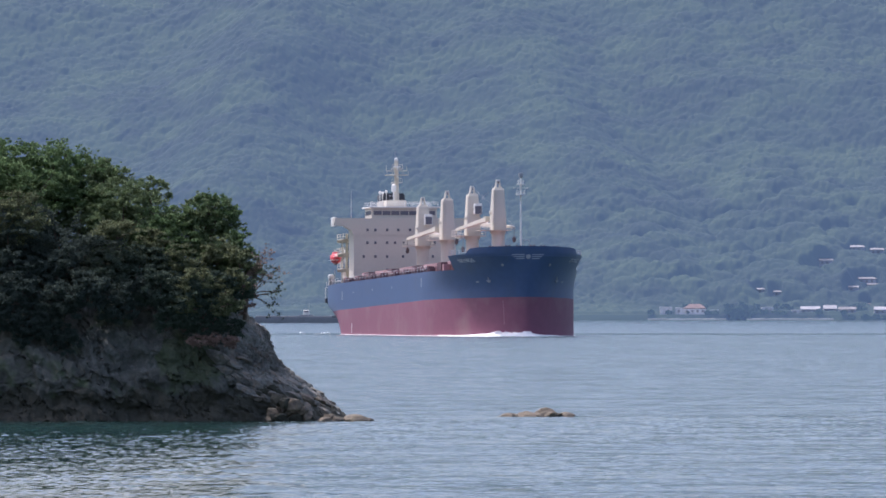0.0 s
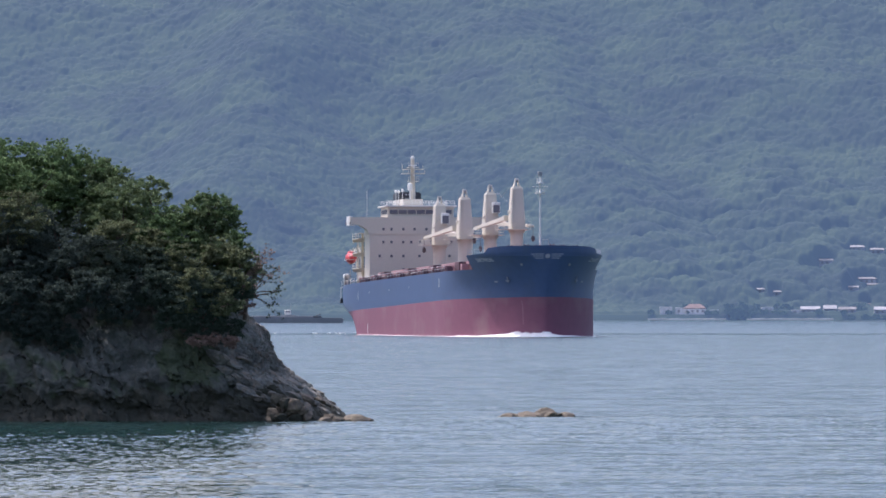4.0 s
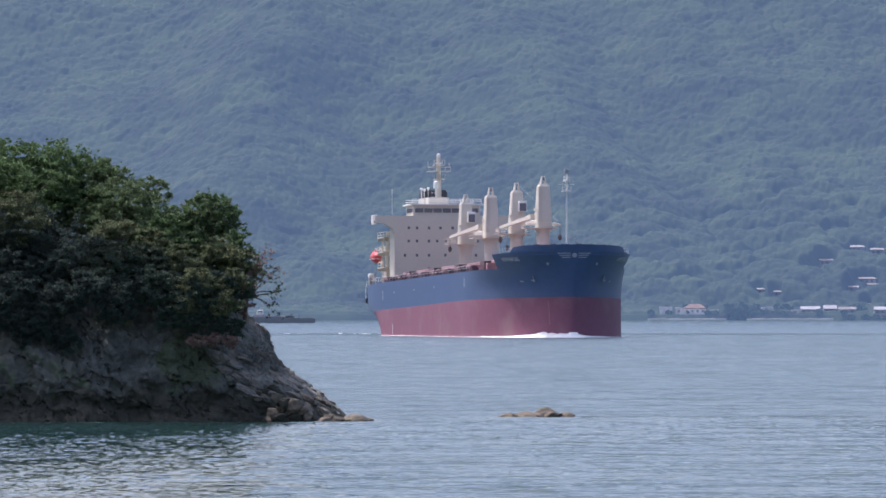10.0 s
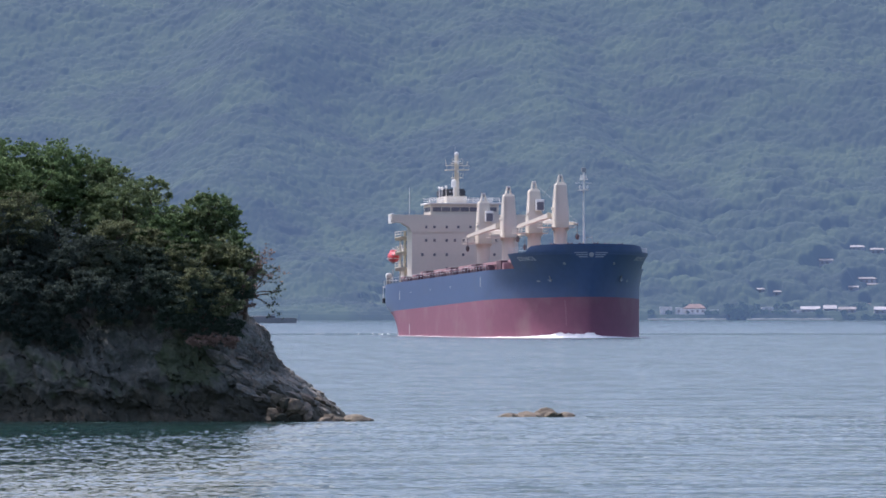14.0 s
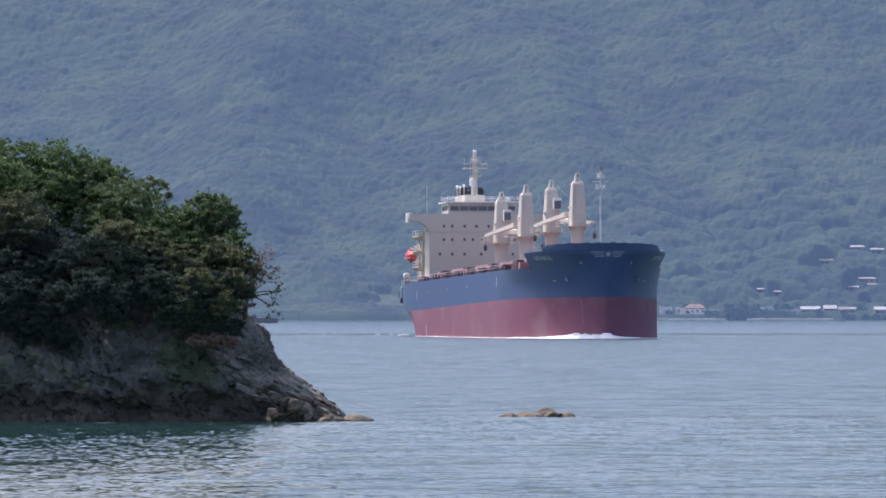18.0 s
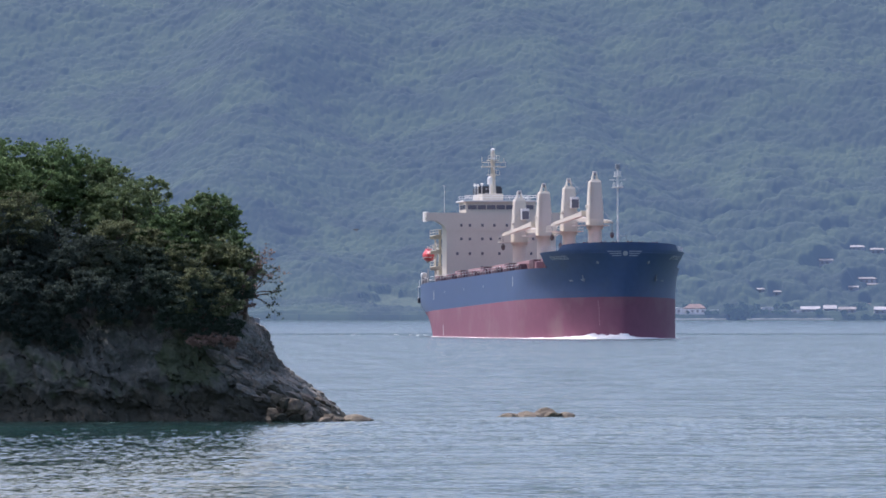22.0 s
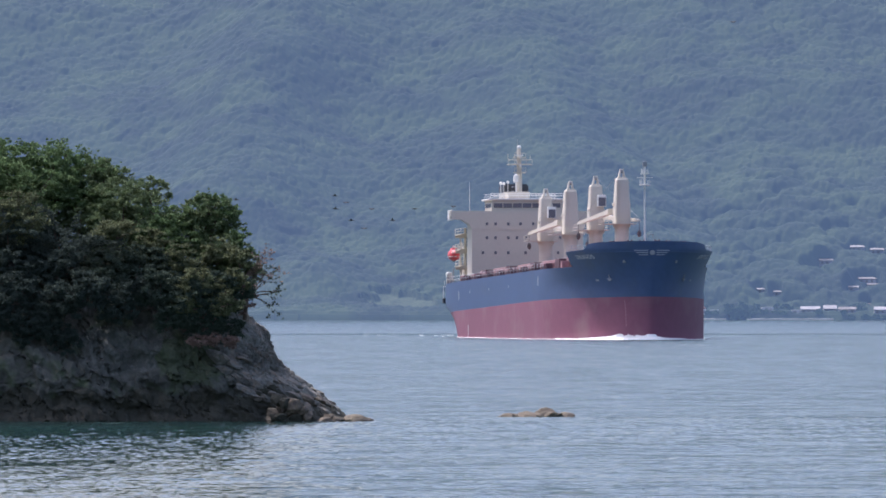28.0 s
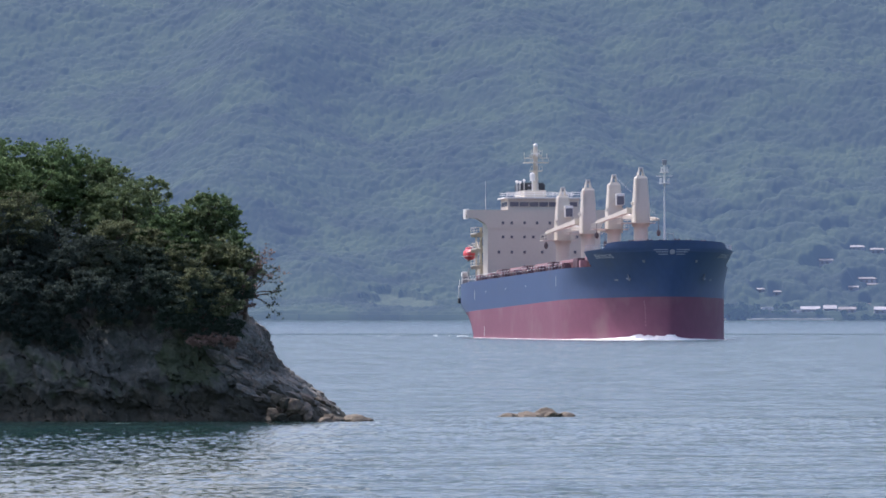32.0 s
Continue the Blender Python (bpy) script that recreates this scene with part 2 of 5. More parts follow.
# ---- water ----
def sea():
    """One wide sheet, with modelled ripples where the water lies nearest."""
    rng = np.random.default_rng(17)
    bearing = np.linspace(-0.053, 0.045, 400)
    depth = np.concatenate([np.arange(366, 540, 0.2), np.arange(540, 640, 0.25), np.arange(640, 720, 0.5)])
    y, a = np.meshgrid(depth, bearing, indexing="ij")
    x = a * y
    z = np.zeros_like(x)
    for k in range(44):
        length = 0.32 * (0.85 / 0.32) ** rng.random()
        turn = rng.normal() * 0.8
        kx, ky = math.sin(turn) * 2 * math.pi / length, math.cos(turn) * 2 * math.pi / length
        z += 0.012 * length / (2 * math.pi) * np.sin(kx * x + ky * y + rng.random() * 6.283)
    lively = 0.55 + 1.2 * vnoise(x / 0.6, y / 1.0, 3) * (0.6 + 0.8 * vnoise(x / 5, y / 12, 8)) + (1.0 * np.exp(-((y - 633) / 4) ** 2) + 1.3 * smooth01((y - 550) / 60)) * smooth01((x + 11.5) / 5) + 0.8 * smooth01((y - 500) / 50) * smooth01((606 - y) / 16)
    islet_side = smooth01((-2 - x) / 12)
    lively = lively * (0.8 + 0.6 * islet_side)
    edge = smooth01((depth - 366) / 5)[:, None] * smooth01((720 - depth) / 150)[:, None]
    z = (z * lively + 0.045) * edge + 0.004
    v = np.stack([x, y, z], -1).reshape(-1, 3)
    far = np.array([(sx * 9000, sy, 0) for sy in (-3000, 2170, 2262, 9000) for sx in (-1, 1)], float)
    faces = np.concatenate([[[0, 1, 3, 2], [2, 3, 5, 4], [4, 5, 7, 6]], grid_faces(len(depth), len(bearing)) + 8])
    ob = sheet("water", np.concatenate([far, v]), faces, WATER, smooth=True)
    ob.data.materials.append(WATER_NEAR)
    ob.data.materials.append(WATER_SLICK)
    ob.data.materials.append(WATER_SHELTERED)
    near = np.zeros(len(faces), np.int32)
    near[1:3] = 2, 3
    # darker, glossier water: islet's reflection partly in its colour, ragged at its edge
    reflecting = (islet_side + 0.8 * (vnoise(x / 0.8, y / 2.5, 41) - 0.5) + 0.6 * (vnoise(x / 3, y / 7, 43) - 0.5) > 0.5) & (y < 640)
    near[3:] = reflecting[:-1, :-1].ravel()
    # a smooth line of slack water off the rocks
    slack = (np.abs(y - 638.5 - 5 * (vnoise(x / 6, y * 0, 51) - 0.5)) < 5.5 * vnoise(x / 2.2, y / 9, 52)) & (x > 5.5)
    near[3:][slack[:-1, :-1].ravel()] = 1
    ob.data.polygons.foreach_set("material_index", near)
    return ob


water = sea()
tagged(water, "rippled grey-blue sea water under a clear sky", "water", kind="structure")


# ---- the far hillside ----
def shore_y(x):
    return 3752 + 6 * vnoise(x / 40, x * 0, 5) + 40 * smooth01((-60 - x) / 60)


def ground_z(x, y):
    """Bare ground of the far hillside, in metres above the sea."""
    t = y - shore_y(x)
    z = np.where(t < 30, 2.0 + 0.03 * t, 2.9 + 0.40 * np.clip(t - 30, 0, 400) + 0.12 * np.maximum(t - 430, 0))
    rise = smooth01(t / 120)
    z = z + rise * 16 * rough_ground(x / 130 + 3, y / 80, 1, 3)
    z = z + rise * 6 * rough_ground(x / 42, y / 30, 2, 3) + 10 * np.exp(-((x + 46) / 20) ** 2 - ((y - 3810) / 26) ** 2)
    # a spur that comes down from the upper left, and a gully beside it
    axis = x + 80 - (y - 3950) * 0.22
    z = z + rise * (9 * np.exp(-(axis / 30) ** 2) - 5 * np.exp(-((axis - 55) / 30) ** 2))
    axis2 = x - 88 + (y - 3900) * 0.22
    z = z + rise * (5 * np.exp(-((axis2 + 34) / 26) ** 2) - 6 * np.exp(-(axis2 / 24) ** 2))
    return np.where(t < 0, -1.5, z)


def canopy(x, y, size, k):
    """Domes of tree crowns packed over the plane: height from 0 to 1 and a crown number."""
    i0, j0 = np.floor(x / size), np.floor(y / size)
    best = np.zeros_like(x)
    for di in (-1, 0, 1):
        for dj in (-1, 0, 1):
            i, j = i0 + di, j0 + dj
            cx = (i + 0.2 + 0.6 * hash2(i, j, k)) * size
            cy = (j + 0.2 + 0.6 * hash2(i, j, k + 1)) * size
            r = size * (0.55 + 0.35 * hash2(i, j, k + 2))
            d2 = ((x - cx) ** 2 + (y - cy) ** 2) / (r * r)
            best = np.maximum(best, np.sqrt(np.maximum(0, 1 - d2)) * (0.55 + 0.6 * hash2(i, j, k + 3)))
    return best


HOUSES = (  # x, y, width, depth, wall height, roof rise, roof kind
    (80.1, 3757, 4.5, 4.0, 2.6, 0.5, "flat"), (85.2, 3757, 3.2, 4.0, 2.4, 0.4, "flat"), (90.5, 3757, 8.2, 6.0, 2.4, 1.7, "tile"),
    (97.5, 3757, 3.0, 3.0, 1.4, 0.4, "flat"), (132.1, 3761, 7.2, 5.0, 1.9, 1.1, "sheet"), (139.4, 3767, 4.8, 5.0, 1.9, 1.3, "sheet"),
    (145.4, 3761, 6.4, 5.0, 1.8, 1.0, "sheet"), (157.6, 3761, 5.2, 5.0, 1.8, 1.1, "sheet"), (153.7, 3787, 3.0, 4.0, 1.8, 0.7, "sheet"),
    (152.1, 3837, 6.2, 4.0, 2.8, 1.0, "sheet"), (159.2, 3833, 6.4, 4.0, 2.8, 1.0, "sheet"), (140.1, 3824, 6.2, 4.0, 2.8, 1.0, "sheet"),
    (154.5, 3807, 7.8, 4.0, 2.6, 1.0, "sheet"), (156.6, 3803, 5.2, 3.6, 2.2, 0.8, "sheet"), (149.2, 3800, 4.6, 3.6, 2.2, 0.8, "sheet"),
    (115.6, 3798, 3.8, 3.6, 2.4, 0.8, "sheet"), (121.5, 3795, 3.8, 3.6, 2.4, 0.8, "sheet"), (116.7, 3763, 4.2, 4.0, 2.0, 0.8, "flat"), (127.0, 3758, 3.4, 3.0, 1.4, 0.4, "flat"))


def hillside():
    bearing = np.concatenate([np.linspace(-0.5, -0.048, 36)[:-1], np.linspace(-0.048, 0.048, 920), np.linspace(0.048, 0.5, 36)[1:]])
    depth = np.concatenate([np.linspace(3745, 4145, 420), np.linspace(4150, 5600, 40)])
    y, a = np.meshgrid(depth, bearing, indexing="ij")
    x = a * y
    t = y - shore_y(x)
    z = ground_z(x, y)
    cover = 0.5 * smooth01((t - 1.5) / 2) + 0.5 * smooth01((t - 14 + 11 * smooth01((70 - x) / 10)) / 10)
    for hx, hy, w, d, *_ in HOUSES:
        gap = np.hypot((x - hx) / (w * 0.68), (y - hy + 2.0 * (hy > 3790)) / (d * 0.5 + 0.8 + 2.2 * (hy > 3790)))
        cover = cover * (0.3 * (hy > 3790) + (1 - 0.3 * (hy > 3790)) * smooth01((gap - 0.7) / 0.6))
    bare = smooth01((1.15 - ((x + 14) / 13) ** 2 - ((y - 3792) / 10) ** 2 + 3.0 * fbm(x / 4, y / 4, 44, 3)) / 0.3)
    cover = cover * (1 - 0.8 * bare)
    wx, wy = x + 3.5 * rough_ground(x / 5, y / 5, 31, 3), y + 3.5 * rough_ground(x / 5, y / 5, 37, 3)
    low_right = smooth01((x - 38) / 60) * smooth01((200 - t) / 80) * smooth01((t - 16) / 25)
    crowns = 1.1 * np.maximum(canopy(*turned(wx, wy, 28), 3.4, 3), 0.35) + 1.5 * np.maximum(canopy(*turned(wx + 3, wy * 1.2, -33), 9.0, 9), 0.3)
    crowns = crowns + 4.2 * canopy(*turned(wx + 5, wy * 1.3, 52), 15.0, 27) * low_right + 0.5 * canopy(*turned(wx, wy, -14), 1.9, 15) + 0.8 * rough_ground(x / 1.6, y / 1.6, 21, 3)
    lift = cover * crowns
    v = np.stack([x - 0.25 * lift, y - 0.6 * lift, z + lift], -1).reshape(-1, 3)
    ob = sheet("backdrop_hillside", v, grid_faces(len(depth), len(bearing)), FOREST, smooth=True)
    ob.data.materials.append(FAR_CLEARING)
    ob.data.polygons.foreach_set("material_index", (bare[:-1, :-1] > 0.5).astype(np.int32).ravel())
    tagged(ob, "steep hillside of dense green forest with blue haze added as glow", "hillside", kind="structure")


hillside()


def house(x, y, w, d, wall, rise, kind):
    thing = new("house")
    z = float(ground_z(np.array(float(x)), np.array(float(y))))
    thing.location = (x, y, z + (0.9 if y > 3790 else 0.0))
    # sheet-roofed houses get the wall colour with shade put in
    part("wall", box(B(), (0, 0, wall / 2 - 0.4), (w, d, wall + 0.8)), FAR_WALL_SHADED if kind == "sheet" else FAR_WALL, thing)
    bm = B()
    if kind == "flat":
        box(bm, (0, 0, wall + rise / 2), (w + 0.3, d + 0.3, rise), 0.08)
    else:
        e = w * 0.28 if kind == "tile" else 0.1
        lo = [bm.verts.new((sx * (w / 2 + 0.2), sy * (d / 2 + 0.15), wall)) for sx, sy in ((-1, -1), (1, -1), (1, 1), (-1, 1))]
        ed = [bm.verts.new((v.co.x, v.co.y, wall + 0.15)) for v in lo]
        hi = [bm.verts.new((sx * (w / 2 + 0.2 - e), 0, wall + rise)) for sx in (-1, 1)]
        bm.faces.new(lo[::-1])
        for k in range(4):
            bm.faces.new((lo[k], lo[(k + 1) % 4], ed[(k + 1) % 4], ed[k]))
        for f in ((ed[0], ed[1], hi[1], hi[0]), (ed[2], ed[3], hi[0], hi[1]), (ed[1], ed[2], hi[1]), (ed[3], ed[0], hi[0])):
            bm.faces.new(f)
        bmesh.ops.recalc_face_normals(bm, faces=bm.faces)
    part("roof", bm, {"tile": FAR_TILE, "flat": FAR_WALL, "sheet": FAR_SHEET}[kind], thing)
    for k in range(max(1, int(w / 1.9))):
        part("window", box(B(), (-w / 2 + 1.0 + 1.9 * k, -d / 2 - 0.02, wall * 0.55), (0.8, 0.12, 0.8)), FAR_GLASS, thing)
    roof = {"flat": "a flat pale roof", "tile": "an orange tiled roof", "sheet": "a pale sheet roof"}[kind]
    tagged(thing, ("small shade-tinted house with " if kind == "sheet" else "small plastered house with ") + roof + " on the far shore", "house", "houses on the far shore")


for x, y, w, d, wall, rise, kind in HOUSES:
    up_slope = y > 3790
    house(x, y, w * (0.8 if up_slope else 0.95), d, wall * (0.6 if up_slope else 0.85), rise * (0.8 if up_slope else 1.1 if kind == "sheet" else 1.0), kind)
for x0, x1 in ((73.6, 101.6), (109.0, 140.0)):
    bm = B()
    n = int((x1 - x0) / 2)
    for k in range(n):
        box(bm, (x0 + (x1 - x0) * (k + 0.5) / n, 3749.0, 0.0 + 0.04 * (k % 3)), ((x1 - x0) / n - 0.04, 3.0, 1.3), 0.06)
    tagged(part("sea_wall", bm, FAR_STONE), "long pale stone sea wall at the far water's edge", "sea wall", kind="structure")


# ---- the islet ----
FACE = 611.0   # distance of the islet's seaward face


def spot(x, z, y):
    """A place given by its x and z on the plane of the islet's face, carried out to the distance y."""
    k = y / FACE
    return Vector((x * k, y, EYE + (z - EYE) * k))


def islet_rock():
    """The rock body: rings from the sea floor to the crown, notched and broken by blocky relief."""
    levels = np.linspace(-1.0, 8.6, 130)
    n = 1000
    ang = np.concatenate([np.linspace(-0.97 * np.pi, 0.12 * np.pi, 860, endpoint=False), np.linspace(0.12 * np.pi, 1.03 * np.pi, 140, endpoint=False)])
    rows = []
    for z in levels:
        zz = max(z, 0)
        # reach to the right end, to the sea front and to the back, by height
        right = np.interp(zz, (0, 0.55, 1.7, 2.9, 3.5, 4.2, 4.9, 5.6, 6.7, 8.6), (19.0, 18.4, 17.0, 15.3, 14.4, 14.0, 13.7, 13.0, 12.4, 10.8))
        front = np.interp(zz, (0, 0.5, 1.6, 2.4, 4, 6, 8.6), (8.2, 7.8, 7.9, 8.0, 7.4, 6.1, 4.4))
        back = np.interp(zz, (0, 8.6), (12, 8))
        left = 26.0
        c, s = np.cos(ang), np.sin(ang)
        p = 2.6
        rx = np.where(c > 0, right, left)
        ry = np.where(s < 0, front, back)
        k = (np.abs(c) ** p + np.abs(s) ** p) ** (-1 / p)
        x, y = c * k * rx, s * k * ry
        # relief: buttresses, blocks, cracks
        big = fbm(x / 3.1 + 7, y / 3.1 + z / 4.5, 3, 3) * 2.0
        crack = np.abs(fbm(x / 1.9 + z * 0.25, y / 1.9 - z * 0.2, 17, 3)) ** 0.5 * 0.8 - 0.3
        block = np.floor(fbm(x / 1.2 + z * 0.5, y / 1.2 - z * 1.1, 8, 2) * 7) / 7 * 0.9
        ledge = 0.35 * np.sin(z * 4.2 + 3 * fbm(x / 4, y / 4, 2, 2)) * fbm(x / 2.5, y / 2.5, 12, 2)
        fine = fbm(x / 0.35 + z * 1.7, y / 0.35 + z * 2.3, 4, 3) * 0.14
        off = big + crack + block + ledge + fine
        tip = smooth01((c - 0.55) / 0.4)
        off = off * (1 - 0.75 * tip) - 0.15 * tip
        x, y = x + c * off * 0.75, y + s * off
        rows.append(np.stack([x - 24.3, y + 620, np.full(n, z) + 0.25 * fbm(x / 0.9, y / 0.9, 6, 2)], -1))
    top = rows[-1].mean(0)
    for f in (0.75, 0.45, 0.15):
        r = top + (rows[len(levels) - 1] - top) * f
        r[:, 2] = 8.6 + (1 - f) * 2.4 + 0.3 * fbm(r[:, 0], r[:, 1], 2, 3)
        rows.append(r)
    v = np.stack(rows)
    du = np.roll(v, -1, 1) - np.roll(v, 1, 1)
    dv = np.gradient(v, axis=0)
    nrm = np.cross(du, dv)
    nrm /= np.linalg.norm(nrm, axis=2, keepdims=True) + 1e-9
    push = np.zeros(v.shape[:2])
    seen = (v[..., 1] < 621.5) & (v[..., 0] > -29)
    for a, b in zip(*np.nonzero(seen)):
        p = Vector(v[a, b])
        d1 = noise.voronoi(Vector((p.x * 0.55, p.y * 0.55, p.z * 0.85 + 0.2 * p.x)))[0]
        d2 = noise.voronoi(p * 1.7)[0]
        d3 = noise.voronoi(Vector((p.x * 3.4 + 0.8 * p.z, p.y * 3.4, p.z * 2.4 - 0.7 * p.x)))[0]
        rib = noise.noise(Vector((p.x * 2.4 + 0.3 * p.z, p.y * 2.4, p.z * 0.55)))
        slab = float(smooth01((p.x + 13.2) / 1.6))
        # broad faces on the cliff; on the point, beds that dip towards the sea, split by cross joints
        cliff = 0.6 * min(max(d1[1] - d1[0], 0.1), 0.55) + 0.16 * min(max(d2[1] - d2[0], 0.12), 0.5) + 0.09 * min(d3[1] - d3[0], 0.45) + 0.2 * rib + 0.08 * noise.noise(p * 4.0) + 0.035 * noise.noise(p * 9.0) - 0.3
        w = 0.5 * noise.noise(p * 0.7) + 0.15 * noise.noise(p * 2.2)
        bed = (p.z * 0.95 + p.x * 0.3 + 0.15 * p.y + w) / (0.5 + 0.5 * float(smooth01((p.z - 2.6) / 2)))
        part_bed = bed - math.floor(bed)
        joint = noise.voronoi(Vector((p.x * 0.8 + 0.5 * p.z, p.y * 0.8, math.floor(bed) * 3.7)))[0]
        rough = 0.3 * part_bed ** 0.8 + 0.3 * min(joint[1] - joint[0], 0.4) + 0.06 * noise.noise(p * 4.5) - 0.3
        smooth = 0.35 * noise.noise(p * 0.9) + 0.1 * noise.noise(p * 3.5) + 0.3 * part_bed + 0.2 * min(joint[1] - joint[0], 0.3)
        top_slab = float(smooth01((p.z - 3.1) / 0.5))
        push[a, b] = cliff * (1 - slab) + slab * (rough * (1 - top_slab) + smooth * top_slab)
    v = (v + nrm * push[..., None]).reshape(-1, 3)
    faces = grid_faces(len(rows), n, wrap=True)
    ob = sheet("islet_rock", v, faces, ROCK)
    ob.data.materials.append(ROCK_WET)
    ob.data.materials.append(ROCK_LIT)
    ob.data.materials.append(ROCK_PALE)
    ob.data.materials.append(MOSSY)
    idx = np.zeros(len(ob.data.polygons), np.int32)
    centre = np.zeros(len(ob.data.polygons) * 3, np.float32)
    ob.data.polygons.foreach_get("center", centre)
    centre = centre.reshape(-1, 3)
    ragged = 1.6 * fbm(centre[:, 0] / 1.3, centre[:, 2] / 1.3, 27)
    idx[((centre[:, 0] + 18.6) / 2.9) ** 2 + ((centre[:, 2] - 4.1) / 1.5) ** 2 + ragged < 1] = 3
    idx[((centre[:, 0] + 14.6) / 2.4) ** 2 + ((centre[:, 2] - 3.6) / 1.3) ** 2 + ragged < 1] = 4
    # the point takes the lightened rock, as the more lit end
    idx[centre[:, 0] + 1.6 * fbm(centre[:, 0] / 1.5, centre[:, 2] / 1.5, 9) + 0.3 * centre[:, 2] > -11.6] = 2
    idx[centre[:, 2] < 1.75 - 0.9 * smooth01((centre[:, 0] + 10) / 2) + 0.35 * np.sin(centre[:, 0] * 1.7) + 0.5 * fbm(centre[:, 0] / 1.1, centre[:, 1] / 1.1, 5)] = 1
    ob.data.polygons.foreach_set("material_index", idx)
    tagged(ob, "broken grey rock cliff of a wooded islet standing in the sea", "rock", kind="structure")
    return ob


islet_rock()


def boulder(centre, size, seed, mat=BOULDER, label="tawny angular boulder at the islet's waterline", group="boulders at the islet's foot", dip=0.0):
    bm = B()
    bmesh.ops.create_icosphere(bm, subdivisions=4, radius=1)
    rng = random.Random(seed)
    cuts = []
    for _ in range(15 if dip else 9):
        d = Vector((rng.uniform(-1, 1), rng.uniform(-1, 1), rng.uniform(-0.6, 1))).normalized()
        cuts.append((d, rng.uniform(0.5, 0.85) if dip else rng.uniform(0.6, 0.92)))
    if dip:
        cuts.append((Vector((0, 0, 1)), 0.6))
    for v in bm.verts:
        for d, r in cuts:
            over = v.co.dot(d) - r
            if over > 0:
                v.co -= d * over * 0.97
        v.co += v.co.normalized() * (noise.noise(v.co * 3 + Vector((seed, 0, 0))) * 0.08 + noise.noise(v.co * 9 + Vector((0, seed, 0))) * 0.04)
        v.co = Vector((v.co.x * size[0], v.co.y * size[1], v.co.z * size[2]))
    ob = part("boulder", bm, mat)
    ob.location = centre
    ob.rotation_euler = (rng.uniform(-0.12, 0.2), dip + rng.uniform(-0.12, 0.12), rng.uniform(-0.35, 0.35))
    tagged(ob, label, "boulder", group)
    return ob


for k in range(26):
    rb = random.Random(70 + k)
    q = rb.random()
    x = -10.2 + 4.6 * q
    size = rb.uniform(0.28, 0.6) * (1.05 - 0.4 * q)
    boulder((x, 611.2 + rb.uniform(-0.7, 1.0) + 0.5 * q, max(0.0, rb.uniform(-0.1, 1.5) * (1 - q) + 0.1)), (size * rb.uniform(0.9, 1.4), size, size * rb.uniform(0.7, 1.1)), k + 3,
            BOULDER if k % 3 else ROCK_WET, dip=0.12)
# ledges and split blocks that step down the islet's seaward point
LEDGE = "split grey-brown rock ledge on the islet's sloping point"
for k in range(140):
    rb = random.Random(400 + k)
    z = 3.9 * rb.random() ** 0.7
    edge = float(np.interp(z, (0, 0.55, 1.7, 2.9, 3.5, 4.2), (19.0, 18.4, 17.0, 15.3, 14.4, 14.0)))
    a = math.radians(rb.uniform(-44, 12))
    kk = (abs(math.cos(a)) ** 2.6 + abs(math.sin(a)) ** 2.6) ** (-1 / 2.6)
    g = 0.24 + 0.36 * rb.random() * (0.5 + 0.22 * z)
    boulder((-24.3 + math.cos(a) * kk * edge - 0.3 * g - 0.22, 620 + math.sin(a) * kk * 8.0 + 0.1 * g, z - 0.15 * g), (g * rb.uniform(1.2, 1.9), g * rb.uniform(0.9, 1.3), g * rb.uniform(0.5, 0.8)), 400 + k,
            ROCK_WET if z < 0.5 else (BOULDER if z < 1.7 and k % 2 else ROCK_LIT), LEDGE, "ledges on the islet's point", dip=0.42)
boulder((-5.0, 612.5, 0.03), (1.0, 0.9, 0.42), 41, TAN_ROCK, label="low rounded tan rock off the islet's point", group="rocks awash")
for k, (x, h, r) in enumerate(((3.9, 0.28, 0.75), (4.55, 0.34, 0.85), (5.2, 0.38, 0.9), (5.75, 0.5, 0.8), (6.25, 0.62, 0.75), (6.75, 0.42, 0.75), (7.35, 0.32, 0.75))):
    boulder((x, 637.0 + 0.3 * math.sin(k * 2.1), -0.02), (r, 0.9, h), 520 + k, BOULDER, label="low brown rock awash in open water", group="rocks awash", dip=0.06 if k % 2 else 0.0)


def leaf_cloud(rng, clumps, per, leaf, flat=0.55):
    """Many small folded leaves: clumps are (centre, radius)."""
    nc = len(clumps)
    cen = np.array([c for c, _ in clumps])
    rad = np.array([r for _, r in clumps])
    which = np.repeat(np.arange(nc), per)
    n = len(which)
    d = rng.normal(size=(n, 3))
    d /= np.linalg.norm(d, axis=1, keepdims=True)
    d *= np.minimum(np.abs(rng.normal(size=(n, 1))) * 0.62, 1.5)
    pos = cen[which] + d * rad[which][:, None] * np.array([1, 1, flat])
    a = rng.normal(size=(n, 3)) + d * 0.6
    a /= np.linalg.norm(a, axis=1, keepdims=True)
    b = np.cross(a, rng.normal(size=(n, 3)) + np.array([0, 0, 0.8]))
    b /= np.linalg.norm(b, axis=1, keepdims=True)
    ln = leaf * (0.6 + 0.8 * rng.random((n, 1)))
    a, b = a * ln, b * ln * 0.42
    up = np.cross(a, b)
    up /= np.linalg.norm(up, axis=1, keepdims=True)
    up *= ln * 0.15
    v = np.stack([pos - a * 0.5, pos + b - up, pos + a * 0.5, pos - b - up], 1).reshape(-1, 3)
    f = np.arange(4 * n, dtype=np.int32).reshape(-1, 4)
    return v, f


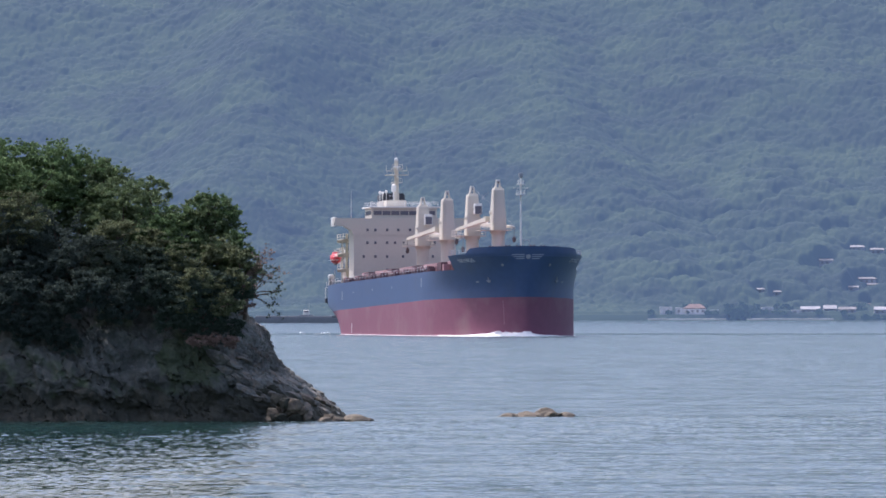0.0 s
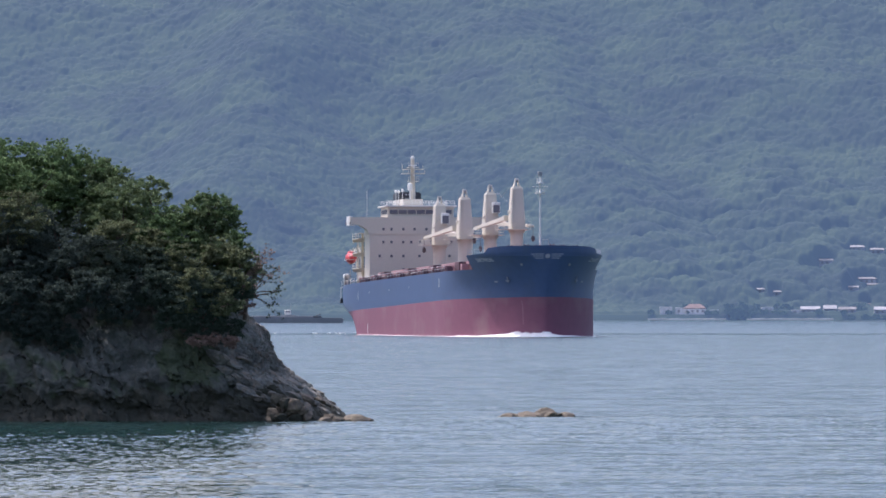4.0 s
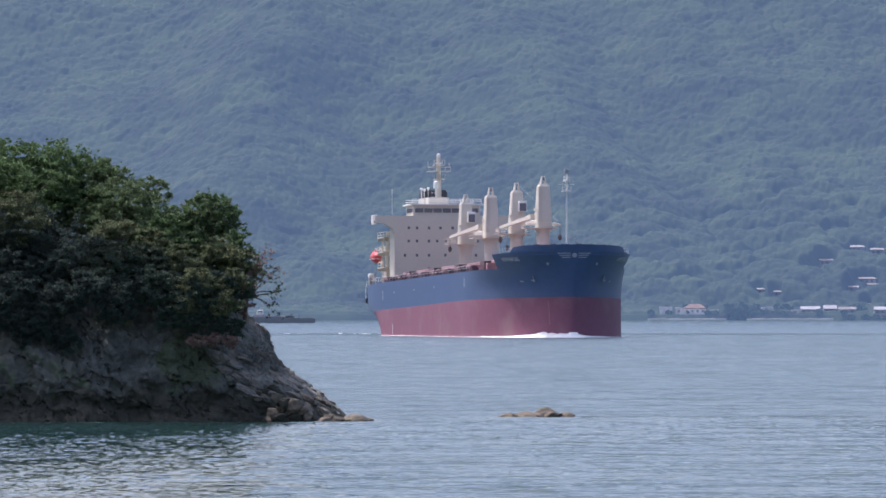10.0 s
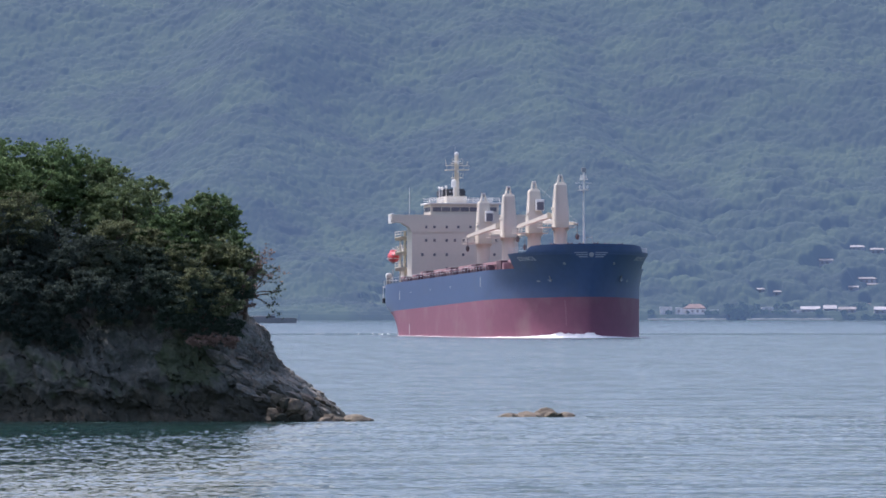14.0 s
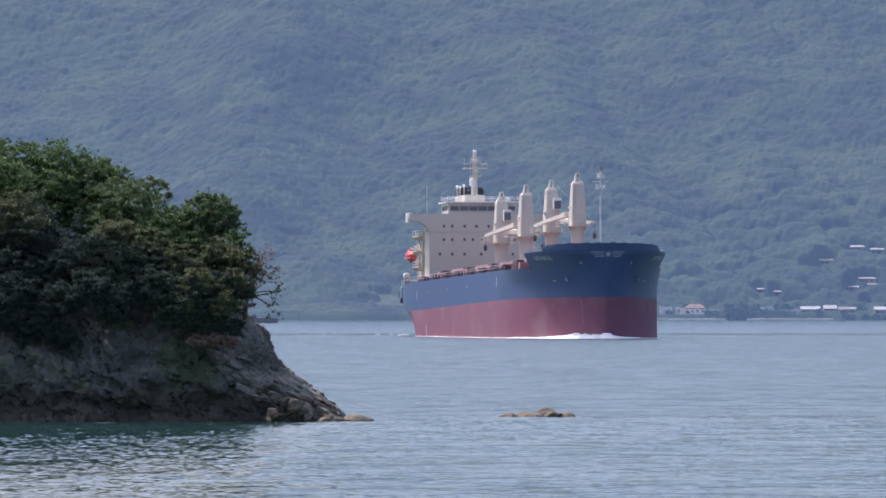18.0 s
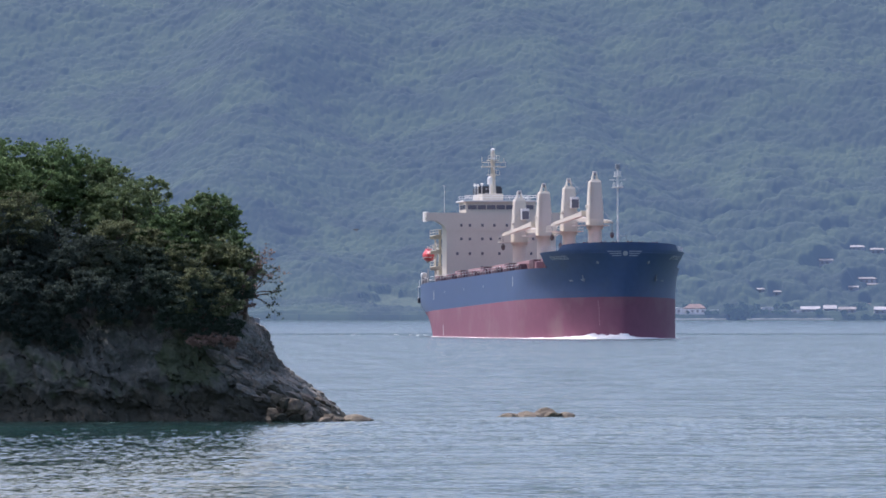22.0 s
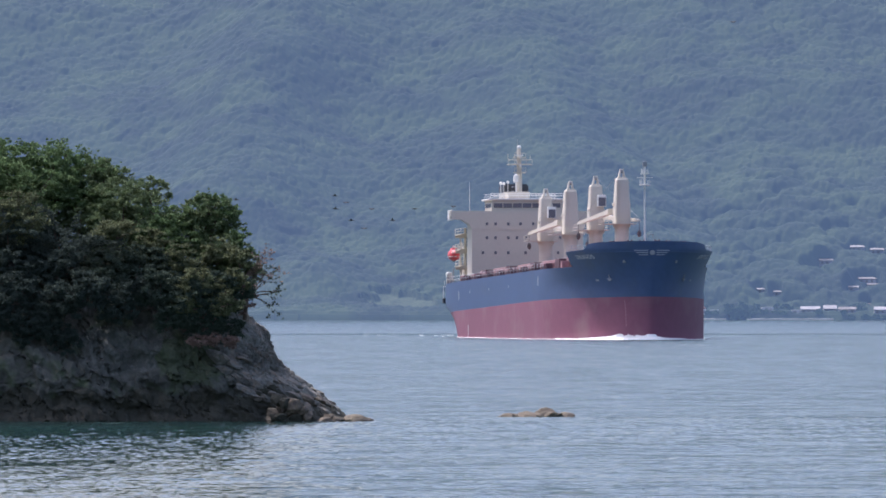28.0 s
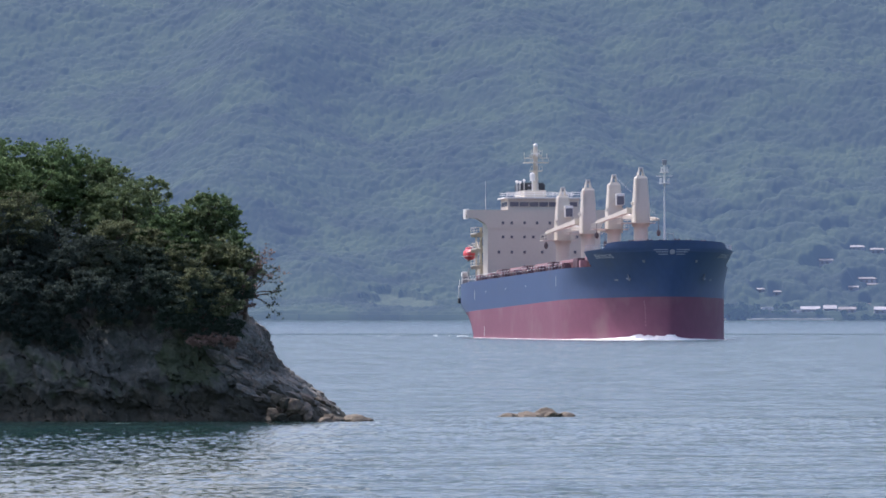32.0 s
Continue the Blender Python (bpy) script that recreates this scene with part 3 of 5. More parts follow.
def tree(x, z, depth, rx, rz, seed, leaf_mat, label, clumps=70, per=150, leaf=0.2, foot=None):
    """A broad tree: a tapered trunk, limbs to the clumps, and a crown of leaf clumps with gaps."""
    rng = np.random.default_rng(seed)
    c = spot(x, z, depth)
    foot_z = 8.0 if foot is None else foot
    thing = new("tree")
    thing.location = (c.x, depth + 0.6, foot_z)
    base = Vector(thing.location)
    centre = c - base
    trunk = B()
    fork = Vector((centre.x * 0.6, centre.y * 0.6, max(centre.z - rz * 0.75, 0.5)))
    rod(trunk, (0, 0, -0.8), fork, 0.24, 0.15, 10)
    part("trunk", trunk, BARK, thing)
    # masses of foliage like domes, each covered with small clumps on its upper side
    made = []
    count = max(7, clumps // 13)
    for i in range(count):
        d = Vector(rng.normal(size=3))
        d.normalize()
        r = 0.8 * (0.35 + 0.65 * rng.random())
        mid = centre + Vector((d.x * rx * r, d.y * rx * 0.8 * r, d.z * rz * r))
        wide = min(rx, rz * 1.2) * (0.3 + 0.22 * rng.random())
        for k in range(clumps // count):
            e = rng.normal(size=3)
            e[2] = abs(e[2]) * 0.9 - 0.25
            e /= np.linalg.norm(e)
            e *= wide * (0.7 + 0.4 * rng.random())
            made.append((np.array(mid) + e * np.array([1.0, 1.0, 0.72]), rx * (0.07 + 0.07 * rng.random())))
    clumps = len(made)
    for i in range(0, clumps, max(5, clumps // 9)):
        limb = B()
        q = Vector(made[i][0])
        mid = fork.lerp(q, 0.5) + Vector((0, 0, 0.3))
        rod(limb, fork, mid, 0.08, 0.05, 6)
        rod(limb, mid, q, 0.05, 0.018, 5)
        part("limb", limb, BARK, thing)
    v, f = leaf_cloud(rng, made, per, leaf, 0.4)
    # loose sprays of leaves that break the outline
    sprays = []
    for i in range(80):
        d = rng.normal(size=3)
        d[2] = abs(d[2]) * 0.9 - 0.15
        d /= np.linalg.norm(d)
        reach = 0.02 + 0.035 * rng.random()
        for k in range(4):
            sprays.append((np.array(centre) + d * np.array([rx, rx * 0.8, rz]) * (0.9 + reach * k) + rng.normal(size=3) * 0.05, 0.19 - 0.04 * k))
    v2, f2 = leaf_cloud(rng, sprays, 12, leaf * 0.85, 0.5)
    sheet("crown", np.concatenate([v, v2]), np.concatenate([f, f2 + len(v)]), leaf_mat, thing)
    tagged(thing, label, "tree", "trees on the islet")
    return thing


def shrub(x, z, depth, rx, rz, seed, leaf_mat, label, clumps=34, per=150, leaf=0.13, flat=0.6):
    """Low leafy growth rooted in the rock: short stems under a cushion of leaves."""
    rng = np.random.default_rng(seed)
    c = spot(x, z, depth)
    thing = new("shrub")
    thing.location = c - Vector((0, -0.5, rz * 0.5))
    made = []
    for i in range(clumps):
        d = Vector(rng.normal(size=3))
        d.normalize()
        r = 0.35 + 0.65 * rng.random()
        made.append((np.array((d.x * rx * r, -0.5 + d.y * rx * 0.5 * r, rz * 0.5 + d.z * rz * r)), max(rx * 0.2, 0.16)))
    bm = B()
    for i in range(0, clumps, 6):
        rod(bm, (0, 0.8, -0.3), made[i][0], 0.03, 0.012, 5)
    part("stem", bm, BARK, thing)
    v, f = leaf_cloud(rng, made, per, leaf, flat)
    sheet("leaves", v, f, leaf_mat, thing)
    tagged(thing, label, "shrub", "shrubs on the islet")


def twiggy_tree(x, z, depth, seed, label, leaf_mat):
    """A half-dead tree at the cliff's edge: long bare twigs, few leaves."""
    rng = random.Random(seed)
    thing = new("bare_tree")
    root = spot(x, z, depth)
    thing.location = root
    tips = []

    def grow(bm, p, d, length, r, level):
        for k in range(3):
            q = p + d * length / 3
            rod(bm, p, q, r, r * 0.85, 5)
            p, r = q, r * 0.85
            d = (d + Vector((rng.uniform(-0.35, 0.35), rng.uniform(-0.3, 0.3), rng.uniform(-0.25, 0.25)))).normalized()
            if level < 3 and (k > 0 or level > 0):
                side = (d + Vector((rng.uniform(-0.5, 1.0), rng.uniform(-0.7, 0.7), rng.uniform(-0.7, 0.8)))).normalized()
                grow(bm, p, side, length * 0.62, r * 0.6, level + 1)
        tips.append(np.array(p))

    bm = B()
    rod(bm, (0, 0.4, -0.9), (0.15, 0, 0.5), 0.14, 0.11, 8)
    part("trunk", bm, BARK, thing)
    for d in ((0.8, -0.2, 0.5), (0.95, 0, 0.15), (0.95, 0.2, -0.15), (0.5, -0.1, 0.6), (0.9, -0.3, 0.3)):
        bm = B()
        grow(bm, Vector((0.15, 0, 0.45)), Vector(d).normalized(), 1.2, 0.045, 0)
        part("branch", bm, BARK, thing)
    nr = np.random.default_rng(seed)
    pick = [(t, 0.13) for t in tips if nr.random() < 0.45]
    v, f = leaf_cloud(nr, pick, 9, 0.1, 0.8)
    sheet("leaves", v, f, leaf_mat, thing)
    tagged(thing, label, "tree", "trees on the islet")


def shore_tree(x, y, r, h, seed):
    rng = np.random.default_rng(seed)
    z = max(float(ground_z(np.array(float(x)), np.array(float(y)))), 0.2)
    thing = new("shore_tree")
    thing.location = (x, y, z)
    part("trunk", rod(B(), (0, 0, -1.2), (0, 0, h * 0.6), 0.018 * h, 0.01 * h, 8), BARK, thing)
    made = []
    for i in range(34):
        d = rng.normal(size=3)
        d /= np.linalg.norm(d)
        k = 0.45 + 0.5 * rng.random()
        made.append((np.array([d[0] * r * k, d[1] * r * k, h * 0.45 + d[2] * h * 0.5 * k]), r * 0.36))
    v, f = leaf_cloud(rng, made, 60, 0.5)
    # crown leaves carry the blue haze glow
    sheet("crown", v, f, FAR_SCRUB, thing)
    tagged(thing, "round dark green tree at the far water's edge", "tree", "trees on the far shore")


rng_shore = random.Random(12)
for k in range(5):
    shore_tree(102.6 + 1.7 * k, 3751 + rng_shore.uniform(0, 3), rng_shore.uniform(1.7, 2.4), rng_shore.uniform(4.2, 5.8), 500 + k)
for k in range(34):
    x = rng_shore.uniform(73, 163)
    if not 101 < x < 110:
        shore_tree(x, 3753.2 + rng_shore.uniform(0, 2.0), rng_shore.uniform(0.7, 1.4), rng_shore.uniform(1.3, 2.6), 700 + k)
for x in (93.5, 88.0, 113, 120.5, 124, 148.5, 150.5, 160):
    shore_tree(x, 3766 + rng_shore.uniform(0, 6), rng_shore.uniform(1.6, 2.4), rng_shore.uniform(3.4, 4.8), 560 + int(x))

GREEN = "dense broadleaf tree with green sunlit top on the islet rock"
SHADY = "dense broadleaf tree, shade coloured into its leaves, on the islet rock"
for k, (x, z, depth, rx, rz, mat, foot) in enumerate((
        (-24.8, 13.7, 621, 3.6, 2.8, LEAF, 8.8), (-21.2, 13.1, 622, 3.5, 2.7, LEAF, 8.8), (-18.7, 11.6, 620, 2.9, 2.7, LEAF_SUNLIT, 8.4),
        (-25.4, 10.2, 617, 3.4, 3.0, LEAF_DEEP_SHADE, 7.2), (-21.8, 9.4, 617, 3.6, 2.8, LEAF_DEEP_SHADE, 7.0), (-13.8, 11.0, 619.5, 2.3, 2.5, LEAF_SUNLIT, 7.6),
        (-12.9, 8.9, 618, 2.3, 2.2, LEAF_SUNLIT, 6.6), (-16.4, 10.2, 619, 2.6, 2.6, LEAF, 7.8), (-15.2, 7.8, 616, 2.5, 1.9, LEAF_SHADED, 5.2),
        (-18.4, 8.3, 616, 3.0, 2.2, LEAF_SHADED, 5.8), (-29.5, 13.2, 621, 3.6, 3.0, LEAF, 8.8), (-28.8, 9.5, 618, 3.4, 2.8, LEAF_DEEP_SHADE, 7.0),
        (-34.0, 12.0, 621, 3.8, 3.2, LEAF, 8.8), (-24.0, 10.6, 625, 4.2, 3.2, LEAF_DEEP_SHADE, 8.0), (-17.8, 9.8, 625, 3.6, 2.8, LEAF_DEEP_SHADE, 8.0), (-26.0, 12.4, 627, 3.4, 2.8, LEAF, 8.8), (-19.5, 11.0, 626, 3.0, 2.6, LEAF, 8.6))):
    tree(x, z, depth, rx, rz, 100 + k, mat, SHADY if mat in (LEAF_SHADED, LEAF_DEEP_SHADE) else GREEN, clumps=430, per=85, leaf=0.12, foot=foot)
shrub(-24.9, 12.0, 615.5, 2.0, 1.7, 391, LEAF_OLIVE, "olive green shrub in a sun-lightened colour at the cliff top", clumps=110, per=90, leaf=0.11, flat=0.45)
shrub(-19.1, 11.3, 614.6, 1.6, 0.6, 392, LEAF_OLIVE, "olive green shrub in a sun-lightened colour at the cliff top", clumps=60, per=90, leaf=0.11, flat=0.4)
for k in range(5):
    shrub(-26.4 + 1.1 * k, 9.0 + 0.4 * math.sin(k * 1.9), 614.0, 1.1, 1.0, 460 + k, LEAF_DEEP_SHADE, "green shrub in shade-coloured leaves under the islet's trees", clumps=40, per=130, leaf=0.12)
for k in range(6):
    shrub(-25.9 + 0.78 * k, 5.9 - 0.14 * k + 0.5 * math.sin(k * 2.3), 612.7, 0.95, 1.0, 440 + k, LEAF_DEEP_SHADE, "green shrub in shade-coloured leaves hanging over the rock face", clumps=40, per=120, leaf=0.11)
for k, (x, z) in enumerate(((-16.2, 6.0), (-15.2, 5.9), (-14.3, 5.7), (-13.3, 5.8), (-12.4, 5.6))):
    shrub(x, z, 612.4, 0.9, 0.8, 450 + k, LEAF_SHADED, "green shrub in shade-coloured leaves hanging over the rock face", clumps=36, per=110, leaf=0.11)
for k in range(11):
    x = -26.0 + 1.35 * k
    shrub(x, 7.3 + 0.6 * math.sin(k * 2.1), 612.9 + 0.4 * math.sin(k * 1.3), 1.5, 1.3, 300 + k, LEAF_DEEP_SHADE if k < 7 else LEAF_SHADED, "green shrub in shade-coloured leaves hanging over the rock face", clumps=40, per=170)
tree(-22.6, 15.05, 622, 2.2, 1.6, 331, LEAF, GREEN, clumps=130, per=120, leaf=0.12, foot=8.8)
tree(-25.6, 15.35, 622, 2.0, 1.3, 332, LEAF, GREEN, clumps=130, per=120, leaf=0.12, foot=8.8)
tree(-20.0, 14.0, 622, 2.0, 1.5, 333, LEAF_SUNLIT, GREEN, clumps=130, per=120, leaf=0.12, foot=8.8)
tree(-17.0, 13.2, 622, 1.1, 1.2, 336, LEAF_SUNLIT, GREEN, clumps=26, per=90, leaf=0.12, foot=8.6)
tree(-13.6, 12.2, 619.5, 1.7, 1.1, 334, LEAF, GREEN, clumps=130, per=120, leaf=0.12, foot=7.6)
for k, (x, z, r) in enumerate(((-14.3, 4.75, 0.7), (-13.4, 4.85, 0.75), (-12.5, 4.7, 0.6))):
    shrub(x, z, 611.8, r, 0.34, 341 + k, LEAF_DRY, "dry reddish-brown grass on a rock ledge", clumps=26, per=90, leaf=0.11, flat=0.7)
shrub(-12.1, 7.4, 615.5, 1.2, 1.3, 337, LEAF_DRY, "reddish-brown dry shrub at the cliff edge", clumps=30, per=110, leaf=0.12)
shrub(-11.9, 10.5, 617.5, 0.85, 0.9, 345, LEAF, "olive green shrub at the cliff edge", clumps=34, per=110, leaf=0.12)
shrub(-11.3, 8.9, 617.0, 1.1, 1.2, 338, LEAF_SUNLIT, "olive green shrub at the cliff edge", clumps=34, per=120, leaf=0.12)
shrub(-13.6, 6.2, 614.5, 1.2, 0.9, 339, LEAF_DRY, "reddish-brown dry shrub on the rock face", clumps=26, per=110, leaf=0.12)
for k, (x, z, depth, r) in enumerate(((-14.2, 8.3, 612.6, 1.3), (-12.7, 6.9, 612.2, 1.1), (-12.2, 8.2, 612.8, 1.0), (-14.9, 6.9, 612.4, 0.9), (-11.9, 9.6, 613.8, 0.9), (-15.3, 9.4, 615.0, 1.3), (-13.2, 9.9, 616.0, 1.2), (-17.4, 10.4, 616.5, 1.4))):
    shrub(x, z, depth, r, r * 0.8, 360 + k, LEAF_OLIVE, "olive brown shrub in a sun-lightened colour at the cliff top", clumps=46, per=110, leaf=0.12, flat=0.45)
# unseen trees, added left of the view to throw shade on the rock
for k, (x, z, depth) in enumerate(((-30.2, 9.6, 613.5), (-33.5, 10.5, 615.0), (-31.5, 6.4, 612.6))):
    tree(x, z, depth, 3.2, 3.2, 380 + k, LEAF_SHADED, SHADY, clumps=120, per=90, leaf=0.17, foot=5.0)
twiggy_tree(-11.6, 6.9, 616.0, 21, "half-dead tree with bare dark twigs at the cliff edge", LEAF_SHADED)
twiggy_tree(-11.7, 8.1, 616.5, 27, "half-dead tree with reddish dry twigs at the cliff edge", LEAF_DRY)

# ---- the cargo ship ----
TRIM = -1.15          # down by the stern, in degrees
DECK, RED_TOP, FC = 11.7, 6.05, 14.4
HALF = 15.0


def P(u, v, z):
    """Ship's space: u from the stern, v to starboard, z above the mid waterline."""
    return Vector((u - 90.0, -v, z))


def stem_u(z):
    return float(np.interp(z, (-4, 4, 6, 15, 17), (178.0, 178.3, 178.6, 180.0, 180.3)))


def aft_u(z):
    return float(np.interp(z, (-4, -1, 0.5, 2, 4, 6, 8), (38, 31, 27.5, 22.5, 16.5, 12.5, 9.5)))


def half_breadth(u, z):
    e = min(max((z - 7.0) / 7.4, 0.0), 1.0) ** 2.1
    su = stem_u(z)
    u0 = 142 + 4 * e
    b = HALF
    if u > u0:
        s = min((u - u0) / (su - u0), 1)
        b = HALF * max(0.0, 1 - s ** (2.1 + e)) ** (0.72 - 0.22 * e)
    au = aft_u(z)
    if u < 46:
        s = min((46 - u) / (46 - au), 1)
        g = float(smooth01((z - 0.5) / 7))
        b = min(b, HALF * (g * (1 - 0.19 * s ** 2) + (1 - g) * max(0.0, 1 - s ** 2.2) ** 0.7))
    return b


def rail_z(u):
    """Top of the plating along the side."""
    return float(np.interp(u, (0, 164.8, 165.2, 172.2, 173.2, 175.5, 180.4), (DECK, DECK, FC, FC + 0.3, 15.7, 15.95, 16.1)))


def shell(name, zs, mat, parent, top=False):
    """Hull plating between heights, both sides, closed across the stern."""
    cols = np.concatenate([np.linspace(0, 0.25, 16)[:-1], np.linspace(0.25, 0.76, 14)[:-1], 1 - (1 - np.linspace(0, 1, 34)) ** 1.7 * 0.24])
    rows = []
    for z in zs:
        row = []
        for side in (1, -1):
            line = []
            for s in cols:
                au = aft_u(z)
                su = stem_u(z)
                u = au + (su - au) * s
                line.append(P(u, side * half_breadth(u, z), z))
            row += line if side == 1 else line[::-1]
        rows.append(row)
    v = np.array(rows, np.float32)
    n = v.shape[1]
    ob = sheet(name, v.reshape(-1, 3), grid_faces(len(zs), n, wrap=True), mat, parent, smooth=True)
    bm = B()
    bm.from_mesh(ob.data)
    bmesh.ops.remove_doubles(bm, verts=bm.verts, dist=0.02)
    bm.to_mesh(ob.data)
    bm.free()
    return ob


ship = new("cargo_ship")
tagged(ship, "navy and red bulk carrier with cream cranes, under way in ballast", "ship")
hull = shell("hull", list(np.linspace(RED_TOP, DECK, 8)), NAVY, ship)
shell("hull_bottom", list(np.linspace(-4, RED_TOP, 10)), RED, ship)


def bow_plating():
    """Forecastle side and bulwark, with a thick top edge."""
    ss = [1 - (1 - k / 46) ** 1.9 for k in range(47)]
    rows = 9
    path = [(q, 1) for q in ss] + [(q, -1) for q in ss[-2::-1]]
    outer, rim = [], []
    for q, side in path:
        top = rail_z(164.8 + 15.5 * q)
        for r in range(rows):
            z = DECK + (top - DECK) * r / (rows - 1)
            u = 164.8 + (stem_u(z) - 164.8) * q
            outer.append(P(u, side * half_breadth(u, z), z))
        u = 164.8 + (stem_u(top) - 164.8) * q
        b = half_breadth(u, top)
        rim += [P(u, side * b, top + 0.003), P(u - 0.2 * q, side * max(b - 0.25, 0), top + 0.003), P(u - 0.22 * q, side * max(b - 0.27, 0), FC - 0.3)]
    plate = sheet("bow_plating", outer, grid_faces(len(path), rows), NAVY, ship, "navy flared bow plating and bulwark", smooth=True)
    sheet("bulwark_rim", rim, grid_faces(len(path), 3), NAVY, plate)
    return plate


bow_plating()


def deck_plate(name, u0, u1, z, mat, n=40):
    us = np.linspace(u0, u1, n)
    v = []
    for u in us:
        b = max(half_breadth(min(u, stem_u(z) - 0.02), z) - 0.05, 0.02)
        v += [P(u, b, z), P(u, -b, z)]
    return sheet(name, v, grid_faces(n, 2), mat, ship)


deck_plate("main_deck", 8.6, 166, DECK - 0.03, OXIDE)
deck_plate("forecastle_deck", 165.0, 179.4, FC - 0.25, OXIDE)
bm = B()
box(bm, P(165.0, 0, (DECK + FC) / 2 - 0.1), (0.2, 24.8, FC - DECK - 0.3))
part("forecastle_bulkhead", bm, OXIDE, ship)

# hatches with coamings and folded covers
for u in (49, 71, 101, 130, 154):
    length = {49: 11, 71: 22, 101: 22, 130: 22, 154: 14}[u]
    bm = B()
    box(bm, P(u, 0, DECK + 0.7), (length, 20.5, 1.4), 0.1)
    for k in range(int(length / 2)):
        for side in (1, -1):
            box(bm, P(u - length / 2 + 1 + 2 * k, side * 10.3, DECK + 0.65), (0.14, 0.24, 1.2))
    hatch = part("hatch_coaming", bm, HATCH, ship)
    for k in (-0.25, 0.25):
        bm = B()
        box(bm, P(u + k * length, 0, DECK + 1.75), (length / 2 - 0.2, 20.9, 0.7), 0.12)
        for j in range(6):
            box(bm, P(u + k * length, -9 + 3.6 * j, DECK + 2.12), (length / 2 - 0.5, 0.2, 0.12))
        part("hatch_cover", bm, HATCH, hatch)
    for k in range(int(length / 9)):
        for side in (1, -1):
            bm = B()
            box(bm, P(u - length / 2 + 3.4 + 9 * k, side * 11.3, DECK + 0.75), (1.5, 1.3, 1.5), 0.1)
            part("hatch_locker", bm, OXIDE if k % 2 else HATCH, hatch)

# mast houses at the crane feet, between the hatches
for u, length in ((56.6, 4.5), (86.0, 5.0), (115.4, 5.0), (144.8, 5.0)):
    bm = B()
    box(bm, P(u, 0, DECK + 1.0), (length, 23.6, 2.0), 0.12)
    house_part = part("mast_house", bm, OXIDE, ship)
    for v in (-7.5, -3.5, 3.5, 7.5):
        part("mast_house_door", box(B(), P(u + length / 2 + 0.03, v, DECK + 1.0), (0.1, 0.8, 1.8), 0.03), DARK, house_part)

# side stanchions, lockers and rails along the deck edge
post = B()
rod(post, (0, 0, 0), (0, 0, 1.15), 0.035, sides=6)
post_data = part("rail_post", post, MARK, ship).data
bpy.data.objects.remove(bpy.data.objects["rail_post"])
for side in (1, -1):
    bm = B()
    for z in (0.6, 1.12):
        rod(bm, P(30, side * 14.8, DECK + z), P(148, side * 14.8, DECK + z), 0.025, sides=6)
    part("deck_rail", bm, WHITE, ship)
    for k in range(34):
        ob = link_mesh("rail_post", post_data, None, ship)
        ob.location = P(32 + 3.5 * k, side * 14.8, DECK)
for u in (44, 58, 72, 86, 100, 114, 128, 142):
    bm = B()
    box(bm, P(u, 13.3, DECK + 0.55), (3.4, 1.6, 1.1), 0.08)
    box(bm, P(u + 4, 13.5, DECK + 0.4), (1.6, 1.2, 0.8), 0.08)
    part("deck_locker", bm, OXIDE, ship)
    bm = B()
    box(bm, P(u + 1.5, 14.2, DECK + 0.95), (4.2, 0.35, 0.35), 0.04)
    rod(bm, P(u - 1, 14.2, DECK), P(u - 1, 14.2, DECK + 1), 0.08)
    rod(bm, P(u + 3, 14.2, DECK), P(u + 3, 14.2, DECK + 1), 0.08)
    part("pipe_stand", bm, HATCH, ship)


# ---- accommodation block ----
def bevelled(name, c, s, mat, parent, label="", bevel=0.06):
    return part(name, box(B(), c, s, bevel), mat, parent, label)


block = bevelled("superstructure", P(33.0, 0, (DECK + 24.3) / 2), (6.0, 21.9, 24.3 - DECK), CREAM, ship, "cream steel accommodation block")
pane = B()
box(pane, (0, 0, 0), (0.12, 0.48, 0.55), 0.04)
pane_data = part("window", pane, GLASS, block).data
bpy.data.objects.remove(bpy.data.objects["window"])
rim = B()
box(rim, (0, 0, 0), (0.06, 0.66, 0.73), 0.03)
rim_data = part("window_rim", rim, CREAM, block).data
bpy.data.objects.remove(bpy.data.objects["window_rim"])
for z, vs in ((23.1, (8.0, 6.3, 3.8, 1.4, -1.1, -3.6, -6.1, -8.0)), (20.4, (8.0, 6.3, 3.8, 2.1, 0.3, -2.2, -4.6, -6.4, -8.0)),
              (17.5, (8.8, 6.3, 3.8, 0.4, -2.8, -6.0, -8.8)), (14.7, (3.8, -3.8))):
    for v in vs:
        link_mesh("window_rim", rim_data, None, block).location = P(36.03 + (0.12 if z > 22 else 0), v, z)
        link_mesh("window", pane_data, None, block).location = P(36.07 + (0.12 if z > 22 else 0), v, z)

# navigation bridge: deck with wings, wheelhouse, roof
bevelled("aft_house", P(23.0, 0, (DECK + 22.0) / 2), (14.0, 16.5, 22.0 - DECK), CREAM, ship)
bm = B()
profile = [(-15, 25.6), (15, 25.6), (15, 24.1), (13.0, 24.0), (11.4, 23.0), (10.98, 22.0), (-10.98, 22.0), (-11.4, 23.0), (-13.0, 24.0), (-15, 24.1)]
fore = [bm.verts.new(P(36.12, v, z)) for v, z in profile]
rear = [bm.verts.new(P(33.4, v, z)) for v, z in profile]
bm.faces.new(fore)
bm.faces.new(rear[::-1])
for k in range(10):
    bm.faces.new((fore[k], rear[k], rear[(k + 1) % 10], fore[(k + 1) % 10]))
bmesh.ops.recalc_face_normals(bm, faces=bm.faces)
wings = part("bridge_wing_front", bm, CREAM, ship, "cream bridge wings with sloped brackets")
